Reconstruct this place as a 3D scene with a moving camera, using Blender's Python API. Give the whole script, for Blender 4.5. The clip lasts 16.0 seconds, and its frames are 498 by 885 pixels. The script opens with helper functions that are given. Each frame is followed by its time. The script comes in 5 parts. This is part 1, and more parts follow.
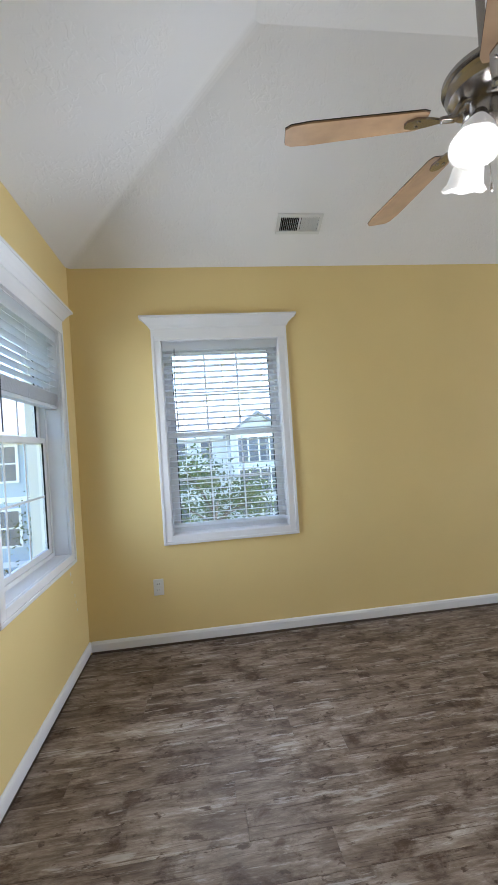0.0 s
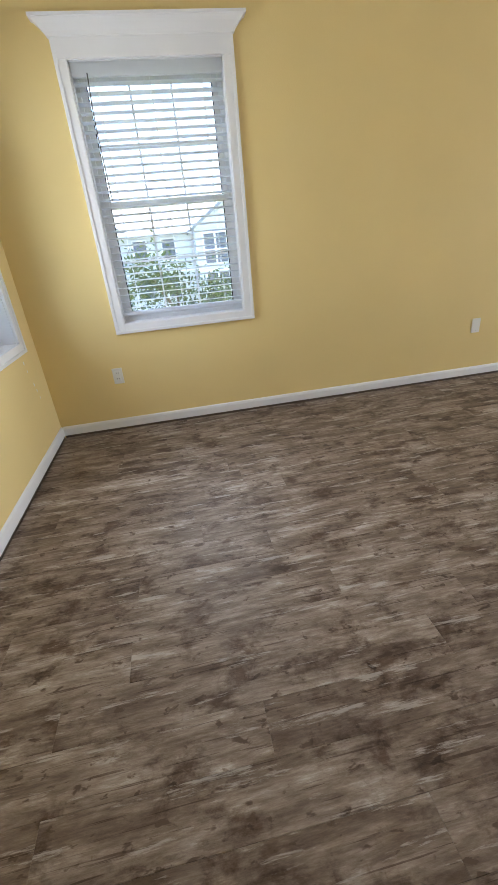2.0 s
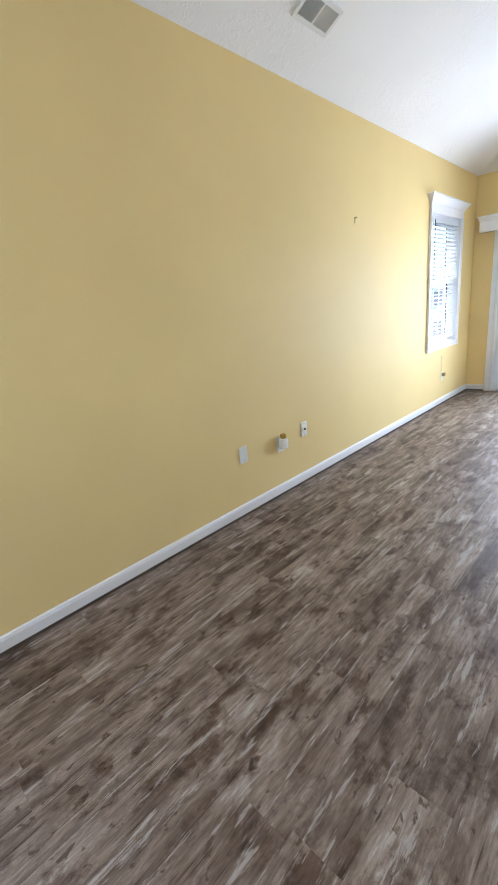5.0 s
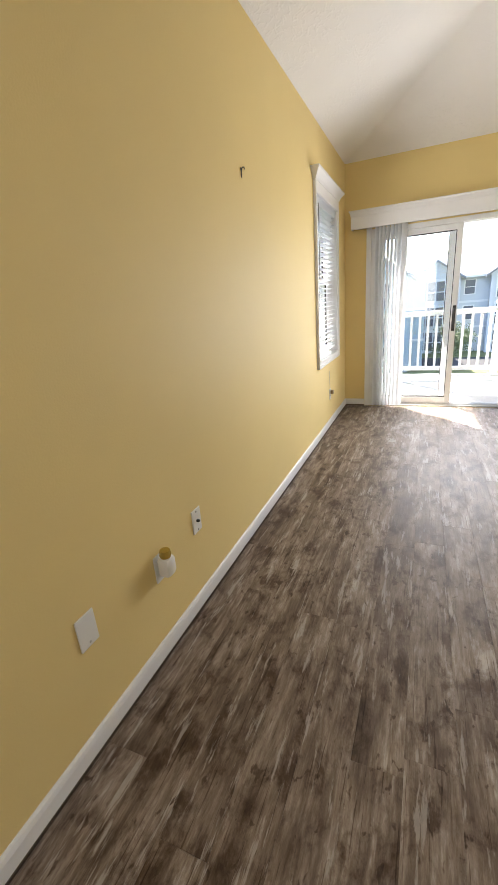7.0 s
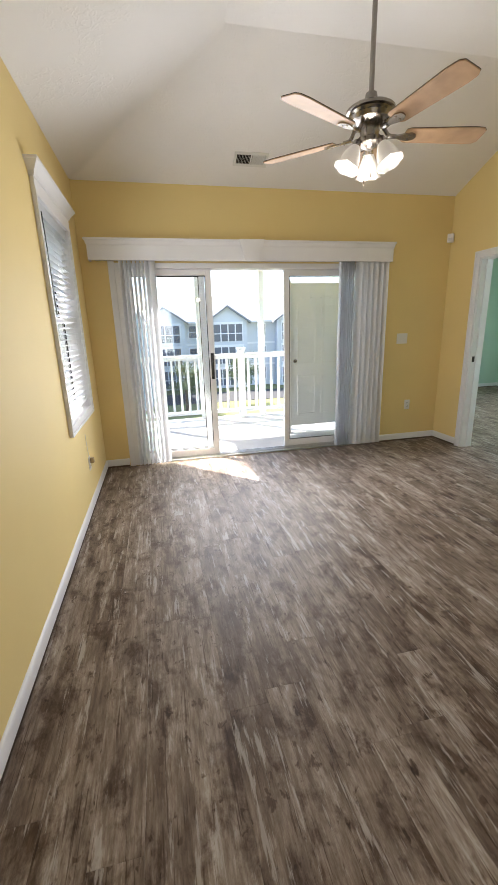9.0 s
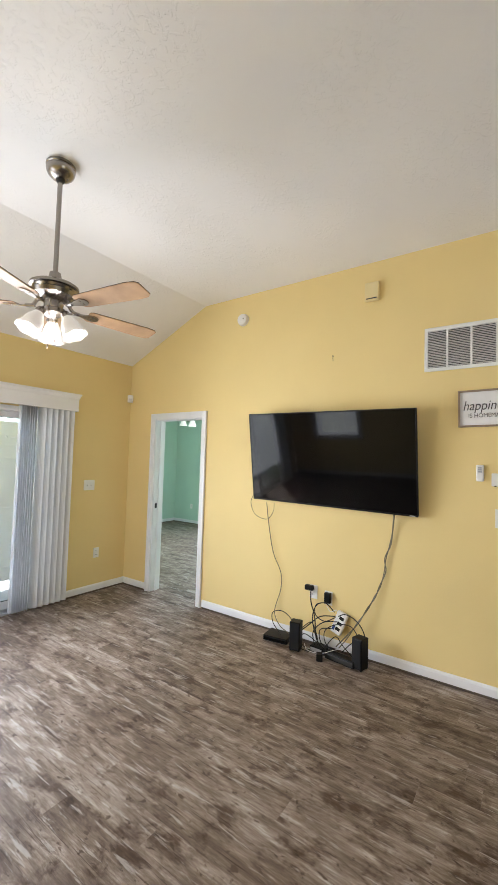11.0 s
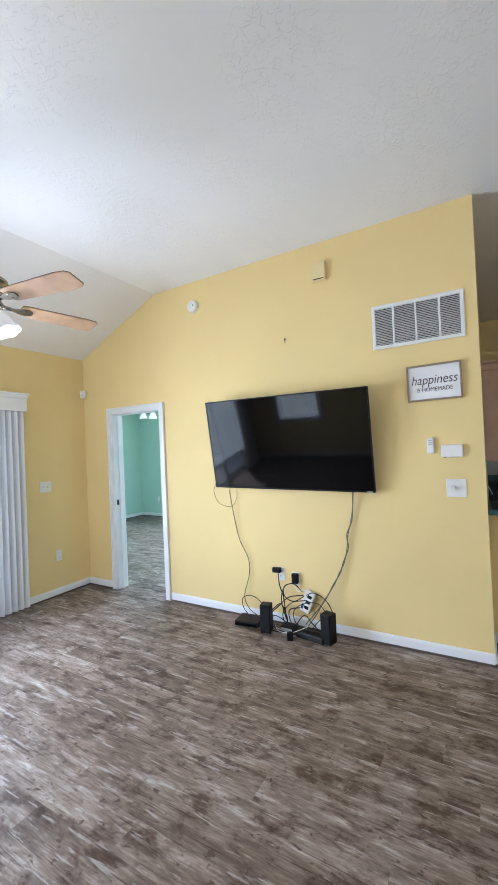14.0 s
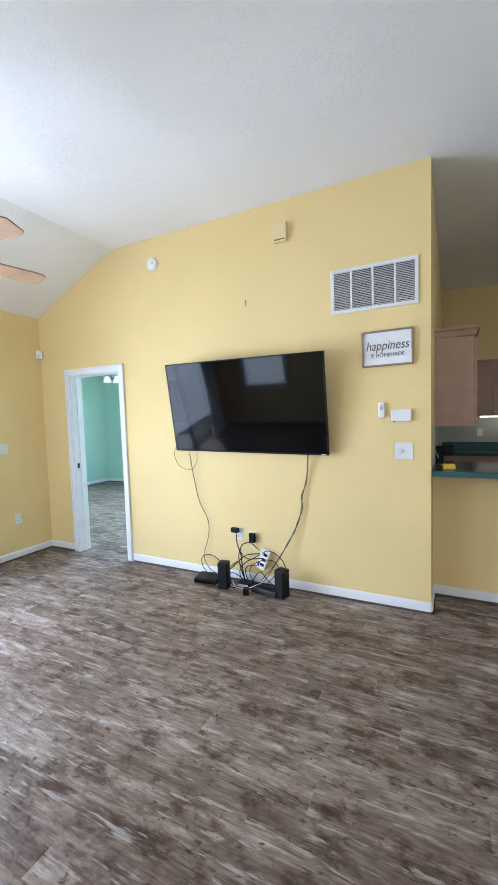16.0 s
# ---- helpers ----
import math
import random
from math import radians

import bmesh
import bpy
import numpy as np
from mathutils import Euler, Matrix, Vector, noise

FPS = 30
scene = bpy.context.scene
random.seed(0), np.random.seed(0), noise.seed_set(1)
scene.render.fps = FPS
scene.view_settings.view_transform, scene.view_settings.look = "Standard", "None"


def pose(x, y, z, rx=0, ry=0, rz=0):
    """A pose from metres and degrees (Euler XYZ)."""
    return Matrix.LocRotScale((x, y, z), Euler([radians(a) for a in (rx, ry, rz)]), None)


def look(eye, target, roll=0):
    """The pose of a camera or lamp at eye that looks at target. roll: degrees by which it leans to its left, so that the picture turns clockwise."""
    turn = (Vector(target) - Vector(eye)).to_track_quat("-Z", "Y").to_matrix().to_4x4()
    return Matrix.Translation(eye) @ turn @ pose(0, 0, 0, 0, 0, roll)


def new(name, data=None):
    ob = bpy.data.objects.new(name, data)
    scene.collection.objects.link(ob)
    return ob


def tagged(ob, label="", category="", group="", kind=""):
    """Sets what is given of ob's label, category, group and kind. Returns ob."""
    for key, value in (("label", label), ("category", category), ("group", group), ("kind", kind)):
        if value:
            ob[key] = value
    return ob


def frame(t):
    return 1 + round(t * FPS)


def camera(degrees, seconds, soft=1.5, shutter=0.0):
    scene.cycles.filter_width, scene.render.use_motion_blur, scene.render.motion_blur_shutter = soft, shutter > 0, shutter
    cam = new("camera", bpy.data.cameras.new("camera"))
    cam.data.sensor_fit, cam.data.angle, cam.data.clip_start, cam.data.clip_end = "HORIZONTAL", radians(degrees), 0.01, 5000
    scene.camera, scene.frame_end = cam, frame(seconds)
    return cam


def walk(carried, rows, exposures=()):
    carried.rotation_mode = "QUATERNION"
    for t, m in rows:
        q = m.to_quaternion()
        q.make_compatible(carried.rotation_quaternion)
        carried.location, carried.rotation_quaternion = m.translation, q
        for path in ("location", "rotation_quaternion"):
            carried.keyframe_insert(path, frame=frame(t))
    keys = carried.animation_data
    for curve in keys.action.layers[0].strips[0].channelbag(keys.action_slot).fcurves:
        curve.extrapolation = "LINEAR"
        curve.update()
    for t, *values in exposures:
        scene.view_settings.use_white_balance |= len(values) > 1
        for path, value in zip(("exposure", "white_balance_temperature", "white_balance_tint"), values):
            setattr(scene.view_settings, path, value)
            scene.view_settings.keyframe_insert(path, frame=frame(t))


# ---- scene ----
cam = camera(63.7, 16.0)
PATH = [
    (0, (2.954, 0.862, 1.386), (0.969, 1.103, 1.404), -3.8),
    (0.5, (2.93, 0.867, 1.403), (0.934, 0.783, 1.315), -3.4),
    (1, (2.955, 0.864, 1.393), (1.028, 0.782, 0.861), -4.4),
    (1.5, (2.99, 0.878, 1.21), (1.155, 0.862, 0.413), -5.9),
    (2, (3.014, 0.979, 1.211), (1.241, 1.241, 0.323), -5.5),
    (2.5, (3.06, 1.119, 1.24), (1.377, 1.759, 0.369), -3.3),
    (3, (2.977, 1.156, 1.304), (1.335, 2.07, 0.621), -2.8),
    (3.2, (2.89, 1.172, 1.327), (1.254, 2.143, 0.708), -3.2),
    (5.3, (1.725, 1.798, 1.319), (0.433, 3.191, 0.693), -5.9),
    (5.5, (1.621, 1.903, 1.31), (0.393, 3.344, 0.664), -5.7),
    (6, (1.409, 2.228, 1.323), (0.327, 3.782, 0.679), -5.3),
    (6.5, (1.164, 2.488, 1.339), (0.227, 4.142, 0.718), -5.0),
    (7, (0.909, 2.729, 1.345), (0.135, 4.456, 0.698), -4.8),
    (7.5, (0.765, 3.014, 1.341), (0.096, 4.783, 0.69), -5.4),
    (8, (0.679, 3.266, 1.363), (0.254, 5.111, 0.717), -4.9),
    (8.5, (0.581, 3.463, 1.383), (0.587, 5.367, 0.769), -3.3),
    (9, (0.623, 3.634, 1.385), (1.034, 5.515, 0.844), -1.8),
    (9.5, (0.699, 3.766, 1.416), (1.624, 5.502, 1.057), -0.8),
    (10, (0.697, 3.866, 1.49), (2.042, 5.339, 1.348), 0.2),
    (10.2, (0.697, 3.859, 1.518), (2.125, 5.258, 1.457), 0.8),
    (12.3, (0.761, 3.719, 1.585), (2.568, 4.573, 1.657), 0.1),
    (12.5, (0.773, 3.718, 1.591), (2.603, 4.523, 1.651), -0.2),
    (13, (0.788, 3.681, 1.579), (2.653, 4.4, 1.629), -1.5),
    (13.5, (0.797, 3.687, 1.574), (2.614, 4.524, 1.607), -2.4),
    (14, (0.771, 3.742, 1.569), (2.492, 4.761, 1.595), -2.5),
    (14.5, (0.757, 3.803, 1.537), (2.364, 4.993, 1.528), -2.3),
    (15, (0.77, 3.782, 1.527), (2.372, 4.977, 1.456), -2.4),
    (15.5, (0.779, 3.711, 1.532), (2.49, 4.74, 1.417), -2.3),
    (16, (0.793, 3.622, 1.521), (2.572, 4.524, 1.385), -1.8),
]
walk(cam, [(t, look(eye, target, roll)) for t, eye, target, roll in PATH],
     [(0, 2.48, 5600, 12), (1, 2.36, 5700, 12), (1.5, 2.4, 6400, 13), (2.5, 3.05, 5350, 12), (3.2, 3.1, 5100, 11), (5.5, 2.78, 5700, 13), (7, 2.3, 6700, 14), (8.5, 2.0, 6350, 14), (9, 2.05, 6500, 14), (9.6, 2.0, 6600, 14), (10, 2.15, 6600, 14), (12.5, 2.78, 5300, 13), (14, 2.75, 5250, 13), (14.7, 2.3, 6100, 13), (15.2, 2.38, 6200, 13), (16, 2.9, 5100, 13)])

# ---- light ----
SUN_EL, SUN_AZ = 54.5, (-0.68, 0.73)
world = bpy.data.worlds.new("sky")
scene.world = world
world.use_nodes = True
_n = world.node_tree.nodes
_sky = _n.new("ShaderNodeTexSky")
_sky.sky_type = 'NISHITA'
_sky.sun_disc = False
_sky.sun_elevation = radians(SUN_EL)
_sky.sun_rotation = math.atan2(SUN_AZ[0], SUN_AZ[1])
_n["Background"].inputs["Strength"].default_value = 0.15
world.node_tree.links.new(_sky.outputs[0], _n["Background"].inputs["Color"])
sun_data = bpy.data.lights.new("sun", 'SUN')
sun_data.energy = 5.0
sun_data.angle = radians(0.5)
sun_data.color = (1.0, 0.95, 0.87)
sun = new("sun", sun_data)
_h = math.cos(radians(SUN_EL))
sun.matrix_world = look((SUN_AZ[0] * _h * 30, SUN_AZ[1] * _h * 30, math.sin(radians(SUN_EL)) * 30), (0, 0, 0))



def opening_lamp(m, width, height, watts):
    """The sky's light in an opening: an area lamp that shines along local -z."""
    data = bpy.data.lights.new("sky_opening", 'AREA')
    data.shape, data.size, data.size_y, data.energy, data.color = 'RECTANGLE', width, height, watts, (0.93, 0.97, 1.0)
    data.spread = radians(140)
    ob = new("sky_opening", data)
    ob.matrix_world = m
    return ob


# ---- plan ----
W, L = 3.97, 7.96          # living room, west-east and south-north
EAVE, FLAT, INSET = 2.725, 3.26, 1.22
T = 0.15                   # outer walls
KX, BX, BY = 7.6, 8.0, 11.2
DEND = 3.755               # south end of the television wall


# ---- materials ----
def mat(name, color, rough=0.5, metal=0.0, var=0.06, scale=6.0, bump=0.0, bscale=80.0, trans=0.0, emit=0.0, ecol=None, coat=0.0, ior=1.45):
    m = bpy.data.materials.new(name)
    m.use_nodes = True
    nt = m.node_tree
    b = nt.nodes["Principled BSDF"]
    b.inputs["Roughness"].default_value = rough
    b.inputs["Metallic"].default_value = metal
    b.inputs["IOR"].default_value = ior
    b.inputs["Transmission Weight"].default_value = trans
    b.inputs["Coat Weight"].default_value = coat
    b.inputs["Base Color"].default_value = (*color, 1)
    tc = nt.nodes.new("ShaderNodeTexCoord")
    if var:
        n1 = nt.nodes.new("ShaderNodeTexNoise")
        n1.inputs["Scale"].default_value = scale
        n1.inputs["Detail"].default_value = 6
        nt.links.new(tc.outputs["Object"], n1.inputs["Vector"])
        r = nt.nodes.new("ShaderNodeMapRange")
        r.inputs["From Min"].default_value, r.inputs["From Max"].default_value = 0.3, 0.7
        r.inputs["To Min"].default_value, r.inputs["To Max"].default_value = 1 - var, 1 + var * 0.6
        nt.links.new(n1.outputs["Fac"], r.inputs["Value"])
        mx = nt.nodes.new("ShaderNodeVectorMath")
        mx.operation = 'SCALE'
        mx.inputs[0].default_value = color
        nt.links.new(r.outputs["Result"], mx.inputs["Scale"])
        nt.links.new(mx.outputs["Vector"], b.inputs["Base Color"])
        r2 = nt.nodes.new("ShaderNodeMapRange")
        r2.inputs["To Min"].default_value, r2.inputs["To Max"].default_value = max(0.02, rough - 0.06), min(1, rough + 0.06)
        nt.links.new(n1.outputs["Fac"], r2.inputs["Value"])
        nt.links.new(r2.outputs["Result"], b.inputs["Roughness"])
    if bump:
        n2 = nt.nodes.new("ShaderNodeTexNoise")
        n2.inputs["Scale"].default_value = bscale
        n2.inputs["Detail"].default_value = 4
        nt.links.new(tc.outputs["Object"], n2.inputs["Vector"])
        bp = nt.nodes.new("ShaderNodeBump")
        bp.inputs["Strength"].default_value = bump
        bp.inputs["Distance"].default_value = 0.004
        nt.links.new(n2.outputs["Fac"], bp.inputs["Height"])
        nt.links.new(bp.outputs["Normal"], b.inputs["Normal"])
    if emit:
        b.inputs["Emission Color"].default_value = (*(ecol or color), 1)
        b.inputs["Emission Strength"].default_value = emit
    return m


def ceiling_mat():
    """White knock-down plaster."""
    m = mat("ceiling_plaster", (0.87, 0.86, 0.85), 0.85, var=0.03, scale=1.2)
    nt = m.node_tree
    b = nt.nodes["Principled BSDF"]
    tc = nt.nodes.new("ShaderNodeTexCoord")
    big = nt.nodes.new("ShaderNodeTexNoise")
    big.inputs["Scale"].default_value = 26
    big.inputs["Detail"].default_value = 5
    big.inputs["Distortion"].default_value = 1.2
    ramp = nt.nodes.new("ShaderNodeValToRGB")
    ramp.color_ramp.elements[0].position, ramp.color_ramp.elements[1].position = 0.53, 0.6
    patch = nt.nodes.new("ShaderNodeTexNoise")
    patch.inputs["Scale"].default_value = 1.6
    pr = nt.nodes.new("ShaderNodeValToRGB")
    pr.color_ramp.elements[0].position, pr.color_ramp.elements[1].position = 0.42, 0.62
    mul = nt.nodes.new("ShaderNodeMath")
    mul.operation = 'MULTIPLY'
    bp = nt.nodes.new("ShaderNodeBump")
    bp.inputs["Strength"].default_value, bp.inputs["Distance"].default_value = 0.42, 0.007
    for nn in (big, patch):
        nt.links.new(tc.outputs["Object"], nn.inputs["Vector"])
    nt.links.new(big.outputs["Fac"], ramp.inputs["Fac"])
    nt.links.new(patch.outputs["Fac"], pr.inputs["Fac"])
    nt.links.new(ramp.outputs["Color"], mul.inputs[0])
    nt.links.new(pr.outputs["Color"], mul.inputs[1])
    nt.links.new(mul.outputs["Value"], bp.inputs["Height"])
    nt.links.new(bp.outputs["Normal"], b.inputs["Normal"])
    return m


def plank_mat():
    """Weathered grey-brown vinyl plank, grain along local y, a tone of its own for each plank."""
    m = bpy.data.materials.new("weathered_plank")
    m.use_nodes = True
    nt = m.node_tree
    N, K = nt.nodes, nt.links
    b = N["Principled BSDF"]
    tc = N.new("ShaderNodeTexCoord")
    oi = N.new("ShaderNodeObjectInfo")
    off = N.new("ShaderNodeVectorMath")
    off.operation = 'MULTIPLY'
    cmb = N.new("ShaderNodeCombineXYZ")
    for s in ("X", "Y", "Z"):
        K.new(oi.outputs["Random"], cmb.inputs[s])
    K.new(cmb.outputs[0], off.inputs[0])
    off.inputs[1].default_value = (13.0, 37.0, 71.0)
    add = N.new("ShaderNodeVectorMath")
    K.new(tc.outputs["Object"], add.inputs[0])
    K.new(off.outputs[0], add.inputs[1])

    def tex(sx, sy, detail, rough, dist=0.0):
        mp = N.new("ShaderNodeMapping")
        mp.inputs["Scale"].default_value = (sx, sy, 1)
        K.new(add.outputs[0], mp.inputs["Vector"])
        t = N.new("ShaderNodeTexNoise")
        t.inputs["Scale"].default_value = 1
        t.inputs["Detail"].default_value = detail
        t.inputs["Roughness"].default_value = rough
        t.inputs["Distortion"].default_value = dist
        K.new(mp.outputs[0], t.inputs["Vector"])
        return t

    grain = tex(95, 9.0, 8, 0.72, 0.2)
    cloud = tex(17, 3.4, 9, 0.72, 0.2)
    knot = tex(34, 18.0, 3, 0.55, 0.4)
    big = tex(3.5, 0.9, 2, 0.5)
    ramp = N.new("ShaderNodeValToRGB")
    e = ramp.color_ramp.elements
    e[0].position, e[0].color = 0.34, (0.095, 0.066, 0.047, 1)
    e[1].position, e[1].color = 0.65, (0.51, 0.465, 0.42, 1)
    for pos, col in ((0.445, (0.165, 0.122, 0.092, 1)), (0.51, (0.240, 0.190, 0.152, 1)), (0.58, (0.335, 0.280, 0.235, 1))):
        el = e.new(pos)
        el.color = col

    def madd(a, ka, c=None):
        q = N.new("ShaderNodeMath")
        q.operation = 'MULTIPLY_ADD'
        K.new(a, q.inputs[0])
        q.inputs[1].default_value = ka
        if c is None:
            q.inputs[2].default_value = 0
        else:
            K.new(c, q.inputs[2])
        return q.outputs[0]

    v = madd(grain.outputs["Fac"], 0.34)
    v = madd(cloud.outputs["Fac"], 0.72, v)
    v = madd(big.outputs["Fac"], 0.20, v)
    v = madd(oi.outputs["Random"], 0.045, v)
    sub = N.new("ShaderNodeMath")
    sub.operation = 'SUBTRACT'
    K.new(v, sub.inputs[0])
    sub.inputs[1].default_value = 0.165
    kr = N.new("ShaderNodeMapRange")
    kr.inputs["From Min"].default_value, kr.inputs["From Max"].default_value = 0.63, 0.72
    kr.inputs["To Min"].default_value, kr.inputs["To Max"].default_value = 0.0, 0.24
    K.new(knot.outputs["Fac"], kr.inputs["Value"])
    sub2 = N.new("ShaderNodeMath")
    sub2.operation = 'SUBTRACT'
    K.new(sub.outputs[0], sub2.inputs[0])
    K.new(kr.outputs[0], sub2.inputs[1])
    K.new(sub2.outputs[0], ramp.inputs["Fac"])
    patch = tex(9.0, 5.5, 7, 0.68, 0.25)
    pm = N.new("ShaderNodeMapRange")
    pm.inputs["From Min"].default_value, pm.inputs["From Max"].default_value = 0.50, 0.63
    pm.inputs["To Max"].default_value = 0.95
    K.new(patch.outputs["Fac"], pm.inputs["Value"])
    mixp = N.new("ShaderNodeMix")
    mixp.data_type = 'RGBA'
    mixp.blend_type = 'MULTIPLY'
    K.new(pm.outputs[0], mixp.inputs[0])
    K.new(ramp.outputs["Color"], mixp.inputs[6])
    mixp.inputs[7].default_value = (0.36, 0.28, 0.225, 1)
    streak = tex(30, 3.4, 8, 0.68, 0.15)
    sm_ = N.new("ShaderNodeMapRange")
    sm_.inputs["From Min"].default_value, sm_.inputs["From Max"].default_value = 0.575, 0.63
    sm_.inputs["To Max"].default_value = 0.62
    K.new(streak.outputs["Fac"], sm_.inputs["Value"])
    mixs = N.new("ShaderNodeMix")
    mixs.data_type = 'RGBA'
    K.new(sm_.outputs[0], mixs.inputs[0])
    K.new(mixp.outputs[2], mixs.inputs[6])
    mixs.inputs[7].default_value = (0.49, 0.455, 0.42, 1)
    # thin dark cracks along the grain
    crack = tex(120, 3.2, 3, 0.5, 0.25)
    cr = N.new("ShaderNodeMapRange")
    cr.inputs["From Min"].default_value, cr.inputs["From Max"].default_value = 0.635, 0.68
    cr.inputs["To Max"].default_value = 0.75
    K.new(crack.outputs["Fac"], cr.inputs["Value"])
    mixc = N.new("ShaderNodeMix")
    mixc.data_type = 'RGBA'
    mixc.blend_type = 'MULTIPLY'
    K.new(cr.outputs[0], mixc.inputs[0])
    K.new(mixs.outputs[2], mixc.inputs[6])
    mixc.inputs[7].default_value = (0.33, 0.25, 0.2, 1)
    K.new(mixc.outputs[2], b.inputs["Base Color"])
    rr = N.new("ShaderNodeMapRange")
    rr.inputs["To Min"].default_value, rr.inputs["To Max"].default_value = 0.42, 0.56
    K.new(grain.outputs["Fac"], rr.inputs["Value"])
    K.new(rr.outputs[0], b.inputs["Roughness"])
    bp = N.new("ShaderNodeBump")
    b.inputs["Specular IOR Level"].default_value = 0.28
    bp.inputs["Strength"].default_value, bp.inputs["Distance"].default_value = 0.12, 0.002
    K.new(grain.outputs["Fac"], bp.inputs["Height"])
    K.new(bp.outputs["Normal"], b.inputs["Normal"])
    return m


YELLOW = mat("yellow_wall_paint", (0.79, 0.62, 0.285), 0.60, var=0.035, scale=1.3, bump=0.16, bscale=160)
YELLOW.node_tree.nodes["Principled BSDF"].inputs["Specular IOR Level"].default_value = 0.22
MINT = mat("mint_wall_paint", (0.49, 0.66, 0.56), 0.5, var=0.03, scale=1.5, bump=0.15, bscale=150)
CEIL = ceiling_mat()
PLANK = plank_mat()
SUBFLOOR = mat("dark_subfloor", (0.12, 0.09, 0.07), 0.8)
TRIM = mat("white_trim_paint", (0.79, 0.79, 0.80), 0.38, var=0.03, scale=4, bump=0.05, bscale=60)
VINYL = mat("white_vinyl", (0.78, 0.78, 0.78), 0.35, var=0.03)
SLAT = mat("white_blind_slat", (0.86, 0.87, 0.89), 0.4, var=0.02)
VANE = mat("translucent_vane", (0.89, 0.90, 0.92), 0.4, var=0.02)
for _m, _share in ((VANE, 0.42), (SLAT, 0.62)):
    _t = _m.node_tree
    _tr, _mx = _t.nodes.new("ShaderNodeBsdfTranslucent"), _t.nodes.new("ShaderNodeMixShader")
    _tr.inputs["Color"].default_value = (0.86, 0.88, 0.90, 1)
    _mx.inputs["Fac"].default_value = _share
    _t.links.new(_t.nodes["Principled BSDF"].outputs[0], _mx.inputs[1])
    _t.links.new(_tr.outputs[0], _mx.inputs[2])
    _t.links.new(_mx.outputs[0], _t.nodes["Material Output"].inputs["Surface"])
GLASS = mat("clear_glass", (1, 1, 1), 0.0, var=0, trans=1.0, ior=1.45)
DOORGLASS = mat("grey_tinted_glass", (0.92, 0.955, 0.97), 0.0, var=0, trans=1.0, ior=1.45)
ALU = mat("brushed_aluminium", (0.62, 0.62, 0.62), 0.35, 0.9, var=0.04, scale=20)
NICKEL = mat("brushed_nickel", (0.33, 0.305, 0.28), 0.27, 1.0, var=0)
DARKMETAL = mat("dark_metal", (0.05, 0.048, 0.045), 0.4, 0.6)
DOORPAINT = mat("pale_grey_door_paint", (0.78, 0.80, 0.80), 0.45, var=0.03)
BLADE = mat("maple_blade", (0.50, 0.33, 0.20), 0.38, var=0.2, scale=9)
SHADE = mat("frosted_shade", (0.9, 0.88, 0.84), 0.4, var=0, emit=0.03, ecol=(1.0, 0.98, 0.95))
BULB = mat("lit_bulb", (1, 1, 1), 0.4, var=0, emit=1.2, ecol=(1.0, 0.95, 0.88))
PLATE = mat("white_plastic", (0.78, 0.77, 0.74), 0.35, var=0.02)
IVORY = mat("ivory_plastic", (0.76, 0.63, 0.33), 0.45, var=0.02)
BLACK = mat("black_plastic", (0.006, 0.006, 0.0065), 0.45, var=0.15, scale=30)
SCREEN = mat("dark_screen", (0.0022, 0.0022, 0.0025), 0.05, var=0, ior=1.34)
CABLE = mat("black_cable", (0.015, 0.015, 0.015), 0.5, var=0)
CABLEW = mat("dark_tan_cable", (0.15, 0.125, 0.075), 0.5, var=0)
for _m, _level in ((SCREEN, 0.3), (BLACK, 0.25), (CABLE, 0.3)):
    _m.node_tree.nodes["Principled BSDF"].inputs["Specular IOR Level"].default_value = _level
DARK = mat("dark_void", (0.01, 0.01, 0.01), 0.9, var=0)
WOODF = mat("brown_frame_wood", (0.30, 0.22, 0.155), 0.6, var=0.25, scale=14)
PAPER = mat("white_board", (0.82, 0.81, 0.80), 0.6, var=0.05, scale=9)
INK = mat("grey_ink", (0.11, 0.10, 0.10), 0.6, var=0)
CAB = mat("washed_maple_cabinet", (0.44, 0.29, 0.21), 0.4, var=0.1, scale=7)
TEAL = mat("teal_laminate", (0.045, 0.11, 0.115), 0.22, var=0.08, scale=60)
SPLASH = mat("grey_backsplash", (0.42, 0.42, 0.38), 0.3, var=0.05, scale=5)
LENS = mat("lit_lens", (0.9, 0.86, 0.7), 0.4, var=0, emit=0.13, ecol=(1.0, 0.9, 0.5))
YELLOWP = mat("yellow_sponge", (0.75, 0.5, 0.03), 0.7, var=0.1)
SIDING = mat("pale_siding", (0.62, 0.64, 0.66), 0.6, var=0.05, scale=0.6)
SIDINGB = mat("blue_grey_siding", (0.40, 0.48, 0.55), 0.6, var=0.05, scale=0.6)
ROOF = mat("grey_shingle", (0.26, 0.27, 0.29), 0.85, var=0.2, scale=3)
PANEW = mat("dark_window_glass", (0.14, 0.15, 0.18), 0.12, var=0.1, scale=0.5)
GRASS = mat("lawn_grass", (0.20, 0.21, 0.08), 0.9, var=0.35, scale=0.4)
DECK = mat("balcony_concrete", (0.45, 0.44, 0.43), 0.8, var=0.1, scale=4, bump=0.2)
WATER = mat("pond_water", (0.03, 0.09, 0.10), 0.08, var=0.1, scale=0.1)
LEAF = mat("leaf_green", (0.09, 0.12, 0.05), 0.6, var=0.4, scale=0.8)
BARK = mat("bark", (0.12, 0.09, 0.07), 0.9, var=0.3)
HOUSING = mat("white_housing", (0.75, 0.75, 0.72), 0.45, var=0.03)


